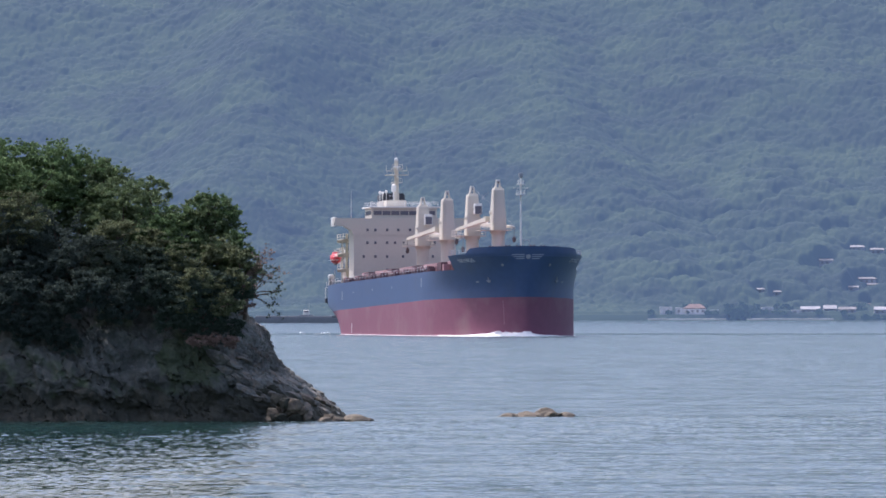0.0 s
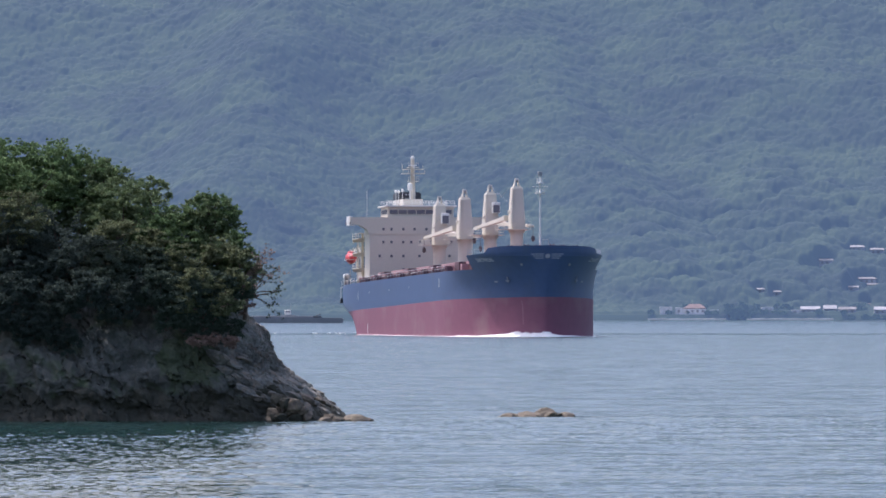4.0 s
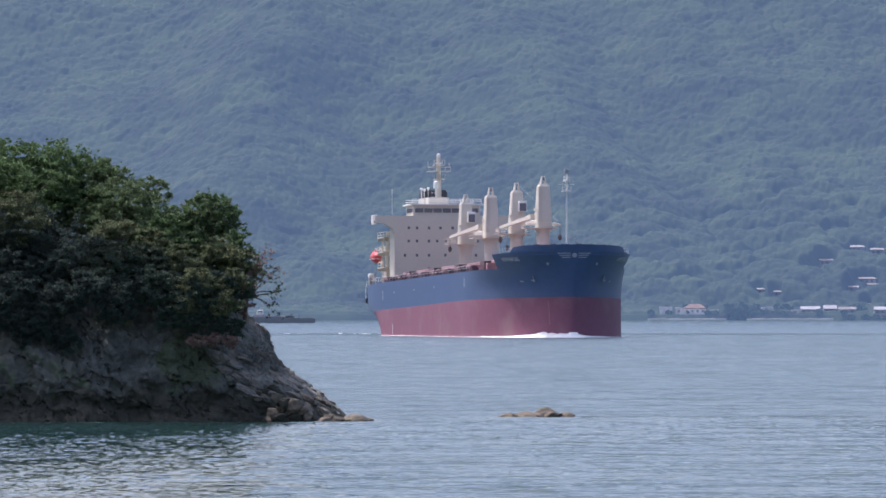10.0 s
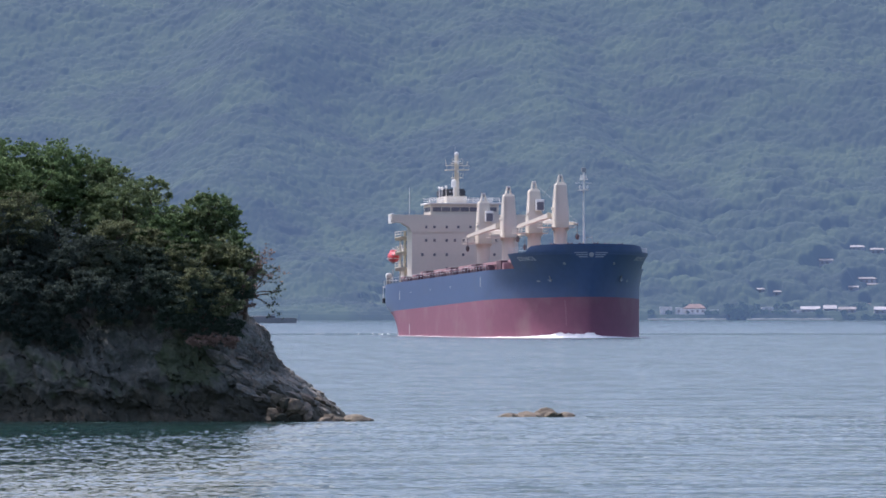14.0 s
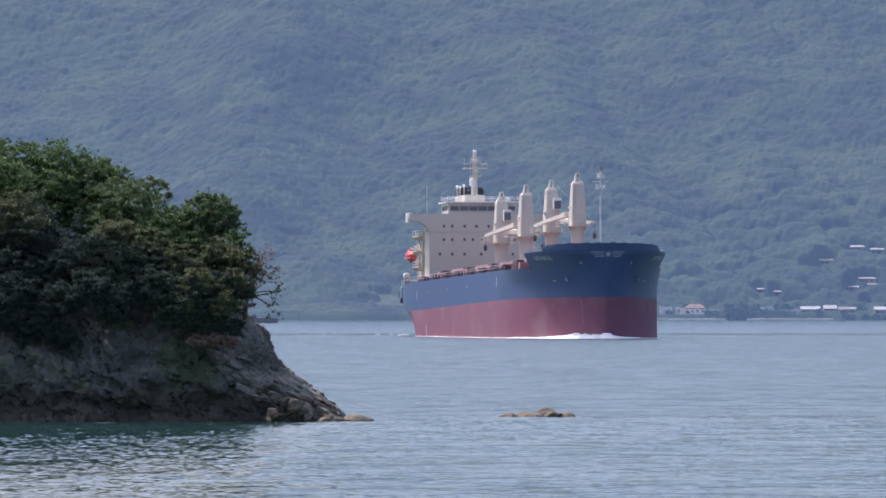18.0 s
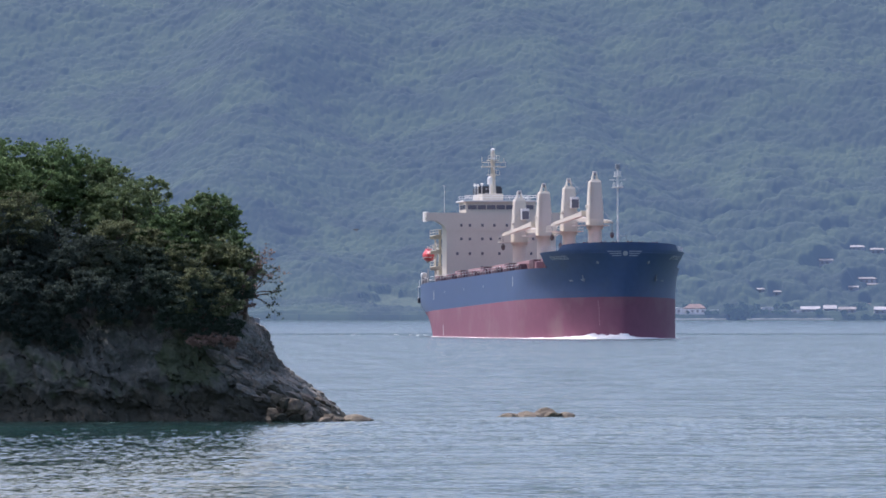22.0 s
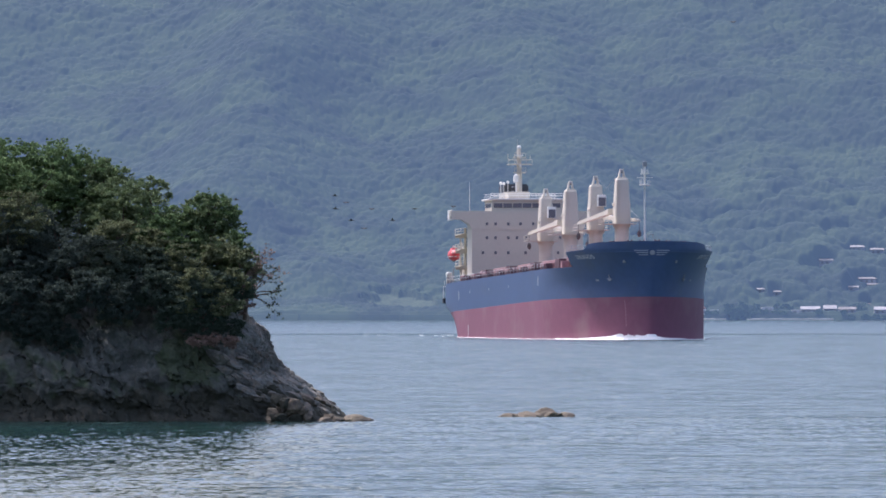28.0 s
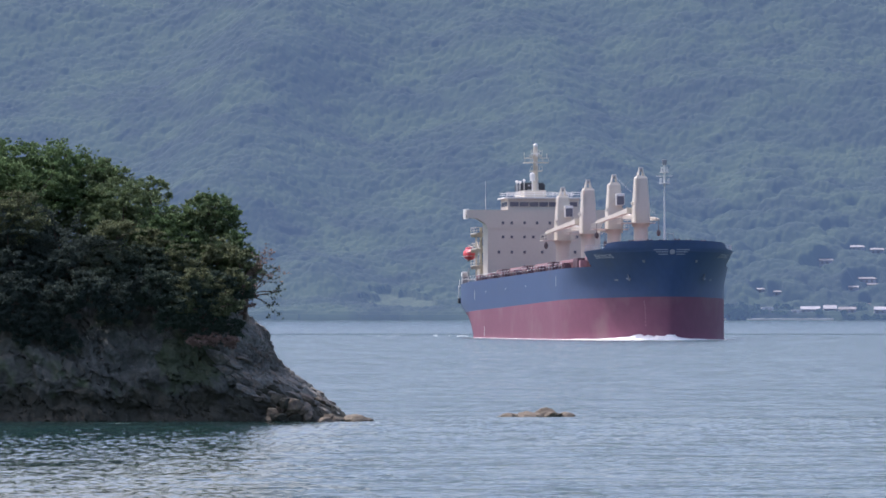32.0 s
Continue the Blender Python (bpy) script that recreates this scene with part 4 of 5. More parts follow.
for side in (1, -1):
    bevelled("wing_cab", P(33.6, side * 14.75, 24.85), (4.6, 0.5, 1.9), WHITE, wings)
    bevelled("sidelight", P(35.7, side * 14.7, 24.3), (0.6, 0.7, 0.5), DARK, wings)
bevelled("bridge_deck", P(31.5, 0, 24.45), (8.8, 29.0, 0.25), OXIDE, ship)
wheel = bevelled("wheelhouse", P(31.3, 0, 26.35), (8.4, 14.0, 2.9), CREAM, ship)
for k in range(7):
    bevelled("bridge_window", P(35.55, 5.7 - 11.4 * k / 6, 26.7), (0.14, 1.72, 0.85), GLASS, wheel, bevel=0.03)
for k in range(4):
    bevelled("bridge_window", P(34.4 - 1.8 * k, 7.04, 26.75), (1.3, 0.12, 0.85), GLASS, wheel, bevel=0.03)
bevelled("bridge_roof", P(31.3, 0, 27.9), (9.4, 15.2, 0.32), WHITE, ship)
bm = B()
for u, v0, v1 in ((35.6, -7.2, 7.2), (27.2, -7.2, 7.2)):
    for z in (28.6, 29.0):
        rod(bm, P(u, v0, z), P(u, v1, z), 0.05, sides=6)
for v in np.linspace(-7.2, 7.2, 9):
    rod(bm, P(35.6, v, 28.0), P(35.6, v, 29.0), 0.05, sides=6)
part("roof_rail", bm, WHITE, ship)

# funnel behind the bridge
fun = bevelled("funnel", P(19.0, 0, 25.4), (7.5, 4.9, 8.6), CREAM, ship, "cream funnel with a dark top", 0.3)
for v, w in ((1.75, 1.5), (-2.0, 0.9)):
    bevelled("funnel_top", P(19.0, v, 30.4), (6.0, w, 1.2), DARK, fun, bevel=0.1)
bevelled("funnel_screen", P(23.0, 0.3, 30.6), (0.3, 4.6, 1.3), DARK, fun, bevel=0.04)
for v in (0.9, 0.3, -0.3, -0.9):
    bevelled("funnel_mark", P(23.18, v, 30.7), (0.06, 0.32, 0.3), MARK, fun, bevel=0.01)
for z in (30.1, 30.7):
    part("funnel_rail", rod(B(), P(22.0, -2.0, z), P(22.0, 2.0, z), 0.12, sides=6), DARK, fun)
for v in (-1.2, 0.2, 1.3):
    part("exhaust_pipe", rod(B(), P(19, v, 29.5), P(19, v, 30.6), 0.3), STEEL, fun)
bevelled("monkey_house", P(29.5, 0.95, 28.75), (4.0, 4.2, 1.5), CREAM, ship)

# radar mast
bm = B()
rod(bm, P(25.8, 0, 28.0), P(25.8, 0, 38.0), 0.62, 0.4, 12)
mast = part("radar_mast", bm, CREAM, ship, "cream radar mast")
for z, w, d in ((33.4, 2.2, 1.8), (35.0, 4.6, 2.4), (36.3, 2.2, 1.8)):
    bm = B()
    box(bm, P(26.2, 0, z), (d, w, 0.15))
    for v in np.linspace(-w / 2, w / 2, 5):
        rod(bm, P(26.2 + d / 2, v, z), P(26.2 + d / 2, v, z + 0.9), 0.035, sides=5)
    rod(bm, P(26.2 + d / 2, -w / 2, z + 0.9), P(26.2 + d / 2, w / 2, z + 0.9), 0.035, sides=5)
    part("mast_platform", bm, CREAM, mast)
for z, w in ((36.7, 1.6), (35.0, 3.0)):
    bm = B()
    box(bm, P(27.2, 0.2, z), (0.25, w, 0.2), 0.05)
    rod(bm, P(27.2, 0, z - 0.6), P(27.2, 0, z), 0.2)
    part("radar_scanner", bm, WHITE, mast)
bm = B()
rod(bm, P(25.8, -2.2, 35.9), P(25.8, 2.2, 35.9), 0.06, sides=6)
rod(bm, P(25.8, 2.2, 35.9), P(25.8, 2.2, 37.0), 0.05, sides=6)
rod(bm, P(25.8, -2.2, 35.9), P(25.8, -2.2, 36.8), 0.05, sides=6)
part("yard", bm, CREAM, mast)
part("mast_head_light", ball(B(), P(25.8, 0, 38.3), 0.45), WHITE, mast)
bm = B()
rod(bm, P(25.8, 0.3, 38.2), P(25.8, 0.3, 40.0), 0.04, sides=5)
part("mast_aerial", bm, STEEL, mast)
bm = B()
rod(bm, P(30, 1.3, 28.0), P(30, 1.3, 31.6), 0.12)
dome = part("satellite_post", bm, WHITE, ship)
bm = B()
ball(bm, P(30, 1.3, 32.5), 0.5)
rod(bm, P(30, 1.3, 31.4), P(30, 1.3, 32.5), 0.5, 0.5, 12)
part("radome", bm, WHITE, dome)
for v, z in ((4.3, 31.0), (3.7, 30.9), (2.9, 31.2)):
    bm = B()
    rod(bm, P(30, v, 28), P(30, v, z), 0.06, sides=6)
    ball(bm, P(30, v, z + 0.2), 0.3)
    part("dome_aerial", bm, WHITE, ship)
part("whip_aerial", rod(B(), P(31, 10.6, 24.6), P(31, 10.6, 31.3), 0.06, 0.03, 6), WHITE, ship)

# side galleries, stairs and lifeboat by the block
for z in (21.4, 18.4, 15.2):
    bm = B()
    box(bm, P(22.0, 9.9, z), (8, 3.4, 0.2))
    for u in (18.2, 22, 25.8):
        rod(bm, P(u, 11.5, z), P(u, 11.5, z + 1.1), 0.05, sides=6)
        box(bm, P(u, 9.9, z - 0.35), (0.25, 3.2, 0.5))
    for h in (0.55, 1.1):
        rod(bm, P(18.2, 11.5, z + h), P(25.8, 11.5, z + h), 0.05, sides=6)
        rod(bm, P(25.8, 8.4, z + h), P(25.8, 11.5, z + h), 0.05, sides=6)
    part("side_gallery", bm, CREAM, ship, "buff-painted side gallery")
for side in (1, -1):
    part("gallery_pillar", rod(B(), P(25.7, side * 10.7, DECK), P(25.7, side * 10.7, 22.5), 0.25, sides=10), BUFF, ship)
    part("gallery_pillar", rod(B(), P(19.0, side * 10.6, DECK), P(19.0, side * 10.6, 21.4), 0.16, sides=8), CREAM, ship)
for z0, z1, u0, u1 in ((15.3, 18.4, 20, 25), (18.4, 21.4, 25, 20), (DECK, 15.2, 25, 20)):
    bm = B()
    for v in (10.2, 11.0):
        rod(bm, P(u0, v, z0), P(u1, v, z1), 0.08, sides=6)
    for k in range(10):
        box(bm, P(u0 + (u1 - u0) * k / 9, 10.6, z0 + (z1 - z0) * k / 9), (0.25, 0.8, 0.05))
    part("stair", bm, CREAM, ship)
bm = B()
ball(bm, P(14.5, 11.2, 17.6), (2.4, 1.22, 1.2), 20, 12)
box(bm, P(13.9, 11.2, 18.6), (1.6, 1.2, 0.7), 0.2)
boat = part("lifeboat", bm, ORANGE, ship, "red-orange enclosed lifeboat in its davit", smooth=True)
bm = B()
box(bm, P(14.5, 11.2, 17.2), (4.0, 2.3, 0.12), 0.05)
part("fender_strip", bm, WHITE, boat)
for v, z, w in ((11.75, 17.95, 0.5), (10.75, 17.9, 0.42), (11.25, 17.2, 0.55)):
    bevelled("boat_mark", P(16.62, v, z), (0.5, w, 0.16), WHITE, boat, bevel=0.02)
bevelled("boat_window", P(15.2, 11.2, 18.62), (0.9, 0.9, 0.25), GLASS, boat, bevel=0.04)
part("boat_keel", rod(B(), P(12.4, 11.2, 16.35), P(16.2, 11.2, 16.4), 0.14, sides=8), BLOCK, boat)
for u in (11.6, 17.4):
    bm = B()
    rod(bm, P(u, 9.2, DECK), P(u, 9.7, 18.6), 0.18)
    rod(bm, P(u, 9.7, 18.6), P(u, 11.0, 19.4), 0.15)
    rod(bm, P(u, 11.0, 19.4), P(u, 11.0, 18.6), 0.04)
    part("davit", bm, WHITE, ship)
bevelled("poop_house", P(13.0, 0, DECK + 1.6), (7, 18, 3.2), CREAM, ship)
bevelled("liferaft", P(10.5, 11.6, DECK + 2.1), (1.8, 1.1, 1.0), WHITE, ship, bevel=0.3)
for u, v, h in ((9.6, 10.6, 3.4), (11.8, 12.1, 2.2), (13.0, 9.6, 4.6)):
    part("davit_post", rod(B(), P(u, v, DECK), P(u, v, DECK + h), 0.11, sides=8), STEEL, ship)
for u, v in ((10.0, 8.0), (10.5, 4.5), (10.5, -4.5), (10.0, -8.0)):
    bm = B()
    rod(bm, P(u, v - 0.9, DECK + 0.9), P(u, v + 0.9, DECK + 0.9), 0.5, sides=14)
    box(bm, P(u, v, DECK + 0.3), (1.4, 2.4, 0.7), 0.08)
    part("mooring_winch", bm, OXIDE, ship)
bevelled("raft_cradle", P(10.5, 11.6, DECK + 0.8), (1.4, 1.0, 1.65), STEEL, ship)
bm = B()
for u in (9.0, 12, 16, 20):
    rod(bm, P(u, 12.3, DECK), P(u, 12.3, DECK + 1.1), 0.05, sides=6)
rod(bm, P(9.0, 11.9, DECK + 1.1), P(26, 13.2, DECK + 1.1), 0.05, sides=6)
rod(bm, P(9.0, -11.9, DECK + 1.1), P(9.0, 11.9, DECK + 1.1), 0.05, sides=6)
part("poop_rail", bm, WHITE, ship)
bm = B()
for v in (11.5, 12.5):
    rod(bm, P(9.0, v, DECK - 3.3), P(9.0, v, DECK - 0.2), 0.1, sides=6)
rod(bm, P(9.0, 10.5, DECK - 0.3), P(9.0, 12.5, DECK - 0.2), 0.1, sides=6)
ladder = part("stern_ladder", bm, WHITE, ship)
bevelled("ladder_platform", P(9.0, 12.0, DECK - 3.0), (1.2, 1.3, 1.0), DARK, ladder, "dark folded ladder platform", 0.1)


# ---- cargo cranes ----
def crane(u, forward, dz):
    """forward: the jib is stowed towards the bow; else towards the stern."""
    s = 1 if forward else -1

    def P(a, b, z):
        """The ship's space, shifted to the crane's own line and height."""
        return Vector((a - 90.0, 0.3 - b, z + (dz if z > 15 else 0)))

    bm = B()
    rod(bm, P(u, 0, DECK), P(u, 0, 19.5), 1.35, 1.3, 24)
    rod(bm, P(u, 0, 19.3), P(u, 0, 19.9), 1.6, 1.6, 24)
    ped = part("cargo_crane", bm, CREAM, ship, "cream deck crane on a round pedestal", smooth=False)
    bm = B()
    prof = ((19.9, 1.45, 1.6), (22.4, 1.45, 1.6), (28.1, 1.1, 1.1), (28.4, 0.95, 0.95))
    for (z0, a0, b0), (z1, a1, b1) in zip(prof, prof[1:]):
        ring = []
        for z, a, b in ((z0, a0, b0), (z1, a1, b1)):
            ring.append([bm.verts.new(P(u + dx * b, dv * a, z)) for dx, dv in ((1, 0.86), (0.86, 1), (-0.86, 1), (-1, 0.86), (-1, -0.86), (-0.86, -1), (0.86, -1), (1, -0.86))])
        for k in range(8):
            bm.faces.new((ring[0][k], ring[0][(k + 1) % 8], ring[1][(k + 1) % 8], ring[1][k]))
        if z1 == 28.4:
            bm.faces.new(ring[1])
    bmesh.ops.recalc_face_normals(bm, faces=bm.faces)
    part("crane_tower", bm, CREAM, ped)
    bm = B()
    box(bm, P(u, 0, 28.45), (1.7, 1.5, 0.3), 0.04)
    head = part("sheave_head", bm, CREAM, ped)
    for v in (-1, 1):
        bm = B()
        low = [P(u + 0.75 * a, v * 0.5 + 0.12 * b, 28.4) for a, b in ((-1, -1), (1, -1), (1, 1), (-1, 1))]
        top = [P(u + 0.25 * a, v * 0.22 + 0.12 * b, 30.1) for a, b in ((-1, -1), (1, -1), (1, 1), (-1, 1))]
        ring = [bm.verts.new(p) for p in low + top]
        for k in range(4):
            bm.faces.new((ring[k], ring[(k + 1) % 4], ring[4 + (k + 1) % 4], ring[4 + k]))
        bm.faces.new(ring[3::-1])
        bm.faces.new(ring[4:])
        bmesh.ops.recalc_face_normals(bm, faces=bm.faces)
        part("head_plate", bm, CREAM, head)
    bm = B()
    rod(bm, P(u, -0.3, 29.75), P(u, 0.3, 29.75), 0.36, 0.36, 14)
    part("sheave", bm, STEEL, head)
    bm = B()
    for w in (-0.25, 0.25):
        rod(bm, P(u - s * 1.75, 0.9 + w, 20.0), P(u - s * 1.2, 0.8 + w, 28.0), 0.04, sides=5)
    for k in range(20):
        q = k / 19
        rod(bm, P(u - s * (1.75 - 0.55 * q), 0.65 - 0.1 * q, 20.0 + 8 * q), P(u - s * (1.75 - 0.55 * q), 1.15 - 0.1 * q, 20.0 + 8 * q), 0.03, sides=4)
    part("crane_ladder", bm, CREAM, ped)
    bm = B()
    box(bm, P(u + s * 0.6, 0, 23.6), (1.6, 3.2, 0.5), 0.08)
    part("jib_hinge", bm, CREAM, ped)
    # walkway, wider on the starboard side
    deck = part("crane_platform", box(B(), P(u, 0.8, 19.95), (4.6, 6.4, 0.12)), CREAM, ped)
    bm = B()
    for a in (2.25, -2.25):
        for b in (-2.35, 0.2, 2.1, 3.95):
            rod(bm, P(u + a, b, 19.95), P(u + a, b, 21.0), 0.035, sides=5)
        for z in (20.5, 21.0):
            rod(bm, P(u + a, -2.35, z), P(u + a, 3.95, z), 0.03, sides=5)
    for z in (20.5, 21.0):
        for b in (3.95, -2.35):
            rod(bm, P(u - 2.25, b, z), P(u + 2.25, b, z), 0.03, sides=5)
    part("platform_rail", bm, CREAM, deck)
    if forward:
        cab = bevelled("crane_cab", P(u + 1.9, -0.8, 25.4), (1.5, 1.6, 2.2), WHITE, ped, bevel=0.15)
        bevelled("cab_window", P(u + 2.62, -0.8, 25.2), (0.12, 1.35, 1.6), GLASS, cab, bevel=0.05)
    v = -3.0 if forward else 3.0
    foot, tip = P(u + s * 1.6, v * 0.55, 22.3), P(u + s * 31.0, v, 20.9)
    bm = B()
    d = tip - foot
    across = Vector((0, 0.42, 0))
    up = Vector((0, 0, 0.34))
    for k0, k1, w0, w1 in ((0, 0.15, 1.5, 1.15), (0.15, 0.9, 1.15, 0.8), (0.9, 1.0, 0.8, 0.5)):
        a, b = foot + d * k0, foot + d * k1
        q = [bm.verts.new(c + across * (w * sy) + up * (w * sz)) for c, w in ((a, w0), (b, w1)) for sy, sz in ((1, -1), (1, 1), (-1, 1), (-1, -1))]
        for k in range(4):
            bm.faces.new((q[k], q[(k + 1) % 4], q[4 + (k + 1) % 4], q[4 + k]))
        if k0 == 0:
            bm.faces.new(q[:4])
        if k1 == 1.0:
            bm.faces.new(q[4:])
    bmesh.ops.recalc_face_normals(bm, faces=bm.faces)
    part("jib", bm, CREAM, ped, "long cream box jib")
    bm = B()
    for w in (-0.12, 0.12):
        rod(bm, P(u + s * 0.3, w, 29.8), tip + Vector((0, w, 0.4)), 0.012, sides=4)
    part("hoist_wire", bm, STEEL, ped)
    bm = B()
    rod(bm, tip, tip + Vector((0, 0, -2.0)), 0.05, sides=5)
    ball(bm, tip + Vector((0, 0, -2.4)), (0.4, 0.4, 0.62))
    part("hook_block", bm, BLOCK, ped, "dull grey-brown hook block")


for u, forward, dz in ((144.8, False, 0.15), (115.4, True, -0.2), (86.0, False, -0.25), (56.6, True, -0.75)):
    crane(u, forward, dz)

# foremast and forecastle gear
bm = B()
rod(bm, P(171.9, 0, FC - 0.4), P(171.9, 0, 27.4), 0.18, 0.14, 10)
rod(bm, P(171.9, 0, 27.4), P(171.9, 0, 30.4), 0.2, 0.2, 10)
fm = part("foremast", bm, WHITE, ship, "slim white foremast")
for z, w in ((26.4, 1.7), (28.4, 1.2)):
    bm = B()
    rod(bm, P(171.9, 0, z), P(171.9, 0, z + 0.15), w / 2 + 0.2, sides=12)
    for k in range(8):
        a = k * math.pi / 4
        rod(bm, P(171.9 + math.cos(a) * w / 2, math.sin(a) * w / 2, z), P(171.9 + math.cos(a) * w / 2, math.sin(a) * w / 2, z + 1.0), 0.04, sides=5)
    part("mast_platform", bm, WHITE, fm)
bm = B()
rod(bm, P(171.9, -1.5, 27.8), P(171.9, 1.5, 27.8), 0.05, sides=6)
part("yard", bm, WHITE, fm)
part("mast_head_light", box(B(), P(171.9, 0, 30.3), (0.7, 0.8, 0.9), 0.1), STEEL, fm)
for v, u, w in ((2.6, 170.0, 1.6), (-2.6, 170.0, 1.6), (5.5, 172.5, 1.0), (-5.5, 172.5, 1.0)):
    bm = B()
    rod(bm, P(u, v - w / 2, FC + 0.9), P(u, v + w / 2, FC + 0.9), 0.55, sides=14)
    box(bm, P(u, v, FC + 0.3), (1.6, w + 0.7, 0.9), 0.08)
    part("windlass", bm, OXIDE, ship)
for u, v, h in ((177.4, 3.6, 0.5), (178.4, 1.6, 0.45), (178.6, -1.2, 0.55), (177.6, -3.4, 0.45), (175.6, 6.6, 0.4), (175.8, -6.4, 0.4)):
    bm = B()
    box(bm, P(u - 0.5, v, 15.7), (0.7, 1.0, 0.5 + h), 0.08)
    rod(bm, P(u - 0.5, v - 0.35, 15.6), P(u - 0.5, v - 0.35, 15.85 + h), 0.12, sides=8)
    rod(bm, P(u - 0.5, v + 0.35, 15.6), P(u - 0.5, v + 0.35, 15.85 + h), 0.12, sides=8)
    part("fairlead", bm, OXIDE, ship)
for v in (0.5, -0.6):
    part("bow_post", rod(B(), P(177.6, v, FC - 0.3), P(177.6, v, 17.5), 0.05, sides=6), STEEL, ship)
part("bow_crossbar", rod(B(), P(177.6, -0.7, 17.3), P(177.6, 0.6, 17.3), 0.05, sides=6), STEEL, ship)
for side in (1, -1):
    bm = B()
    for k in range(8):
        u = 165.4 + k
        rod(bm, P(u, side * (half_breadth(u, FC) - 0.3), FC), P(u, side * (half_breadth(u, FC) - 0.3), FC + 1.1), 0.035, sides=5)
    for z in (0.6, 1.1):
        for k in range(7):
            u = 165.4 + k
            rod(bm, P(u, side * (half_breadth(u, FC) - 0.3), FC + z), P(u + 1, side * (half_breadth(u + 1, FC) - 0.3), FC + z), 0.028, sides=5)
    part("forecastle_rail", bm, MARK, ship)


# ---- marks on the hull ----
def on_hull(u, z, side=1, proud=0.05):
    """A frame on the plating: x along the hull towards the bow, y up the plate, z outward."""
    a = P(u - 0.05, side * half_breadth(u - 0.05, z), z)
    b = P(u + 0.05, side * half_breadth(u + 0.05, z), z)
    c = P(u, side * half_breadth(u, z + 0.05), z + 0.05)
    d = P(u, side * half_breadth(u, z - 0.05), z - 0.05)
    x, y = (b - a).normalized(), (c - d).normalized()
    n = x.cross(y)
    if n.y * side > 0:
        n = -n
    o = P(u, side * half_breadth(u, z), z) + n * proud
    return o, x, y, n


def plate_mark(name, u, z, w, h, mat, side=1, proud=0.09, label=""):
    o, x, y, n = on_hull(u, z, side, proud)
    m = Matrix((x, y, n)).transposed().to_4x4()
    m.translation = o
    bm = B()
    box(bm, (0, 0, 0), (w, h, 0.03))
    bmesh.ops.transform(bm, matrix=m, verts=bm.verts)
    return part(name, bm, mat, hull, label)


plate_mark("draught_mark", 143, 9.6, 0.35, 1.8, WHITE)
plate_mark("draught_mark", 46, 9.0, 0.35, 1.8, WHITE)
plate_mark("draught_mark", 58, 2.0, 0.4, 2.0, WHITE)
for k in range(8):
    plate_mark("draught_mark", 175.3, 1.0 + 0.6 * k, 0.16, 0.36, FADED)
for u in (60, 84, 108):
    plate_mark("side_port", u, 9.4, 0.35, 0.35, WHITE)

# bow emblem: a disc between three short bars on each side, on a thin plate
for sgn in (1, -1):
    for k, (l, z) in enumerate(((2.5, 14.4), (2.1, 14.0), (1.7, 13.6))):
        bm = B()
        for j in range(6):
            v0 = 0.75 + l * j / 6
            v1 = 0.75 + l * (j + 1) / 6
            uu = []
            for v in (v0, v1):
                lo, hi = 150.0, stem_u(z)
                for _ in range(40):
                    mid = (lo + hi) / 2
                    if half_breadth(mid, z) > v:
                        lo = mid
                    else:
                        hi = mid
                uu.append(lo)
            a, b = P(uu[0] + 0.06, sgn * v0, z), P(uu[1] + 0.06, sgn * v1, z)
            q = [bm.verts.new(p + Vector((o, 0, h))) for p, h, o in ((a, -0.075, 0), (b, -0.075, 0), (b, 0.075, 0.04), (a, 0.075, 0.04))]
            bm.faces.new(q)
        bmesh.ops.recalc_face_normals(bm, faces=bm.faces)
        part("emblem_bar", bm, MARK, hull, "white bar of the bow emblem")
bm = B()
rod(bm, P(179.6, 0, 14.0), P(180.0, 0, 14.0), 0.46, sides=20)
part("emblem_disc", bm, STEEL, hull)

# ship's name on both bows
for side in (1, -1):
    curve = bpy.data.curves.new("ship_name", "FONT")
    curve.body = "SIKINOS"
    curve.size, curve.extrude, curve.align_x, curve.align_y = 1.05, 0.02, "CENTER", "CENTER"
    curve.space_character = 1.15
    tmp = bpy.data.objects.new("ship_name", curve)
    data = bpy.data.meshes.new_from_object(tmp)
    bpy.data.objects.remove(tmp)
    u, z = 170.79, 13.4
    o, x, y, n = on_hull(u, z, side, 0.0)
    for v in data.vertices:
        along, rise = v.co.x * 1.22, v.co.y
        uu = u + (along * abs(x.x)) * (1 if side > 0 else -1)
        p = P(uu, side * half_breadth(uu, z + rise), z + rise)
        v.co = p + n * (0.05 + v.co.z)
    data.materials.append(NAME_PAINT)
    link_mesh("ship_name", data, None, hull, "white painted ship's name")

# anchors and hawse pipes
for side in (1, -1):
    o, x, y, n = on_hull(173.46, 9.6, side, 0.1)
    bm = B()
    rod(bm, o + y * 0.6, o - y * 0.4 + n * 0.2, 0.1, sides=8)
    rod(bm, o - x * 0.5 - y * 0.1 + n * 0.25, o - y * 0.45 + n * 0.25, 0.1, 0.13, 8)
    rod(bm, o + x * 0.5 - y * 0.1 + n * 0.25, o - y * 0.45 + n * 0.25, 0.1, 0.13, 8)
    part("anchor", bm, STEEL, hull, "stowed bow anchor")
    plate_mark("bow_mark", 170.42, 9.2, 1.0, 0.3, STEEL, side)
    o, x, y, n = on_hull(177.45, 12.4, side, 0.05)
    bm = B()
    rod(bm, o - n * 0.1, o + n * 0.1, 0.3, 0.26, 16)
    part("hawse_pipe", bm, STEEL, hull)


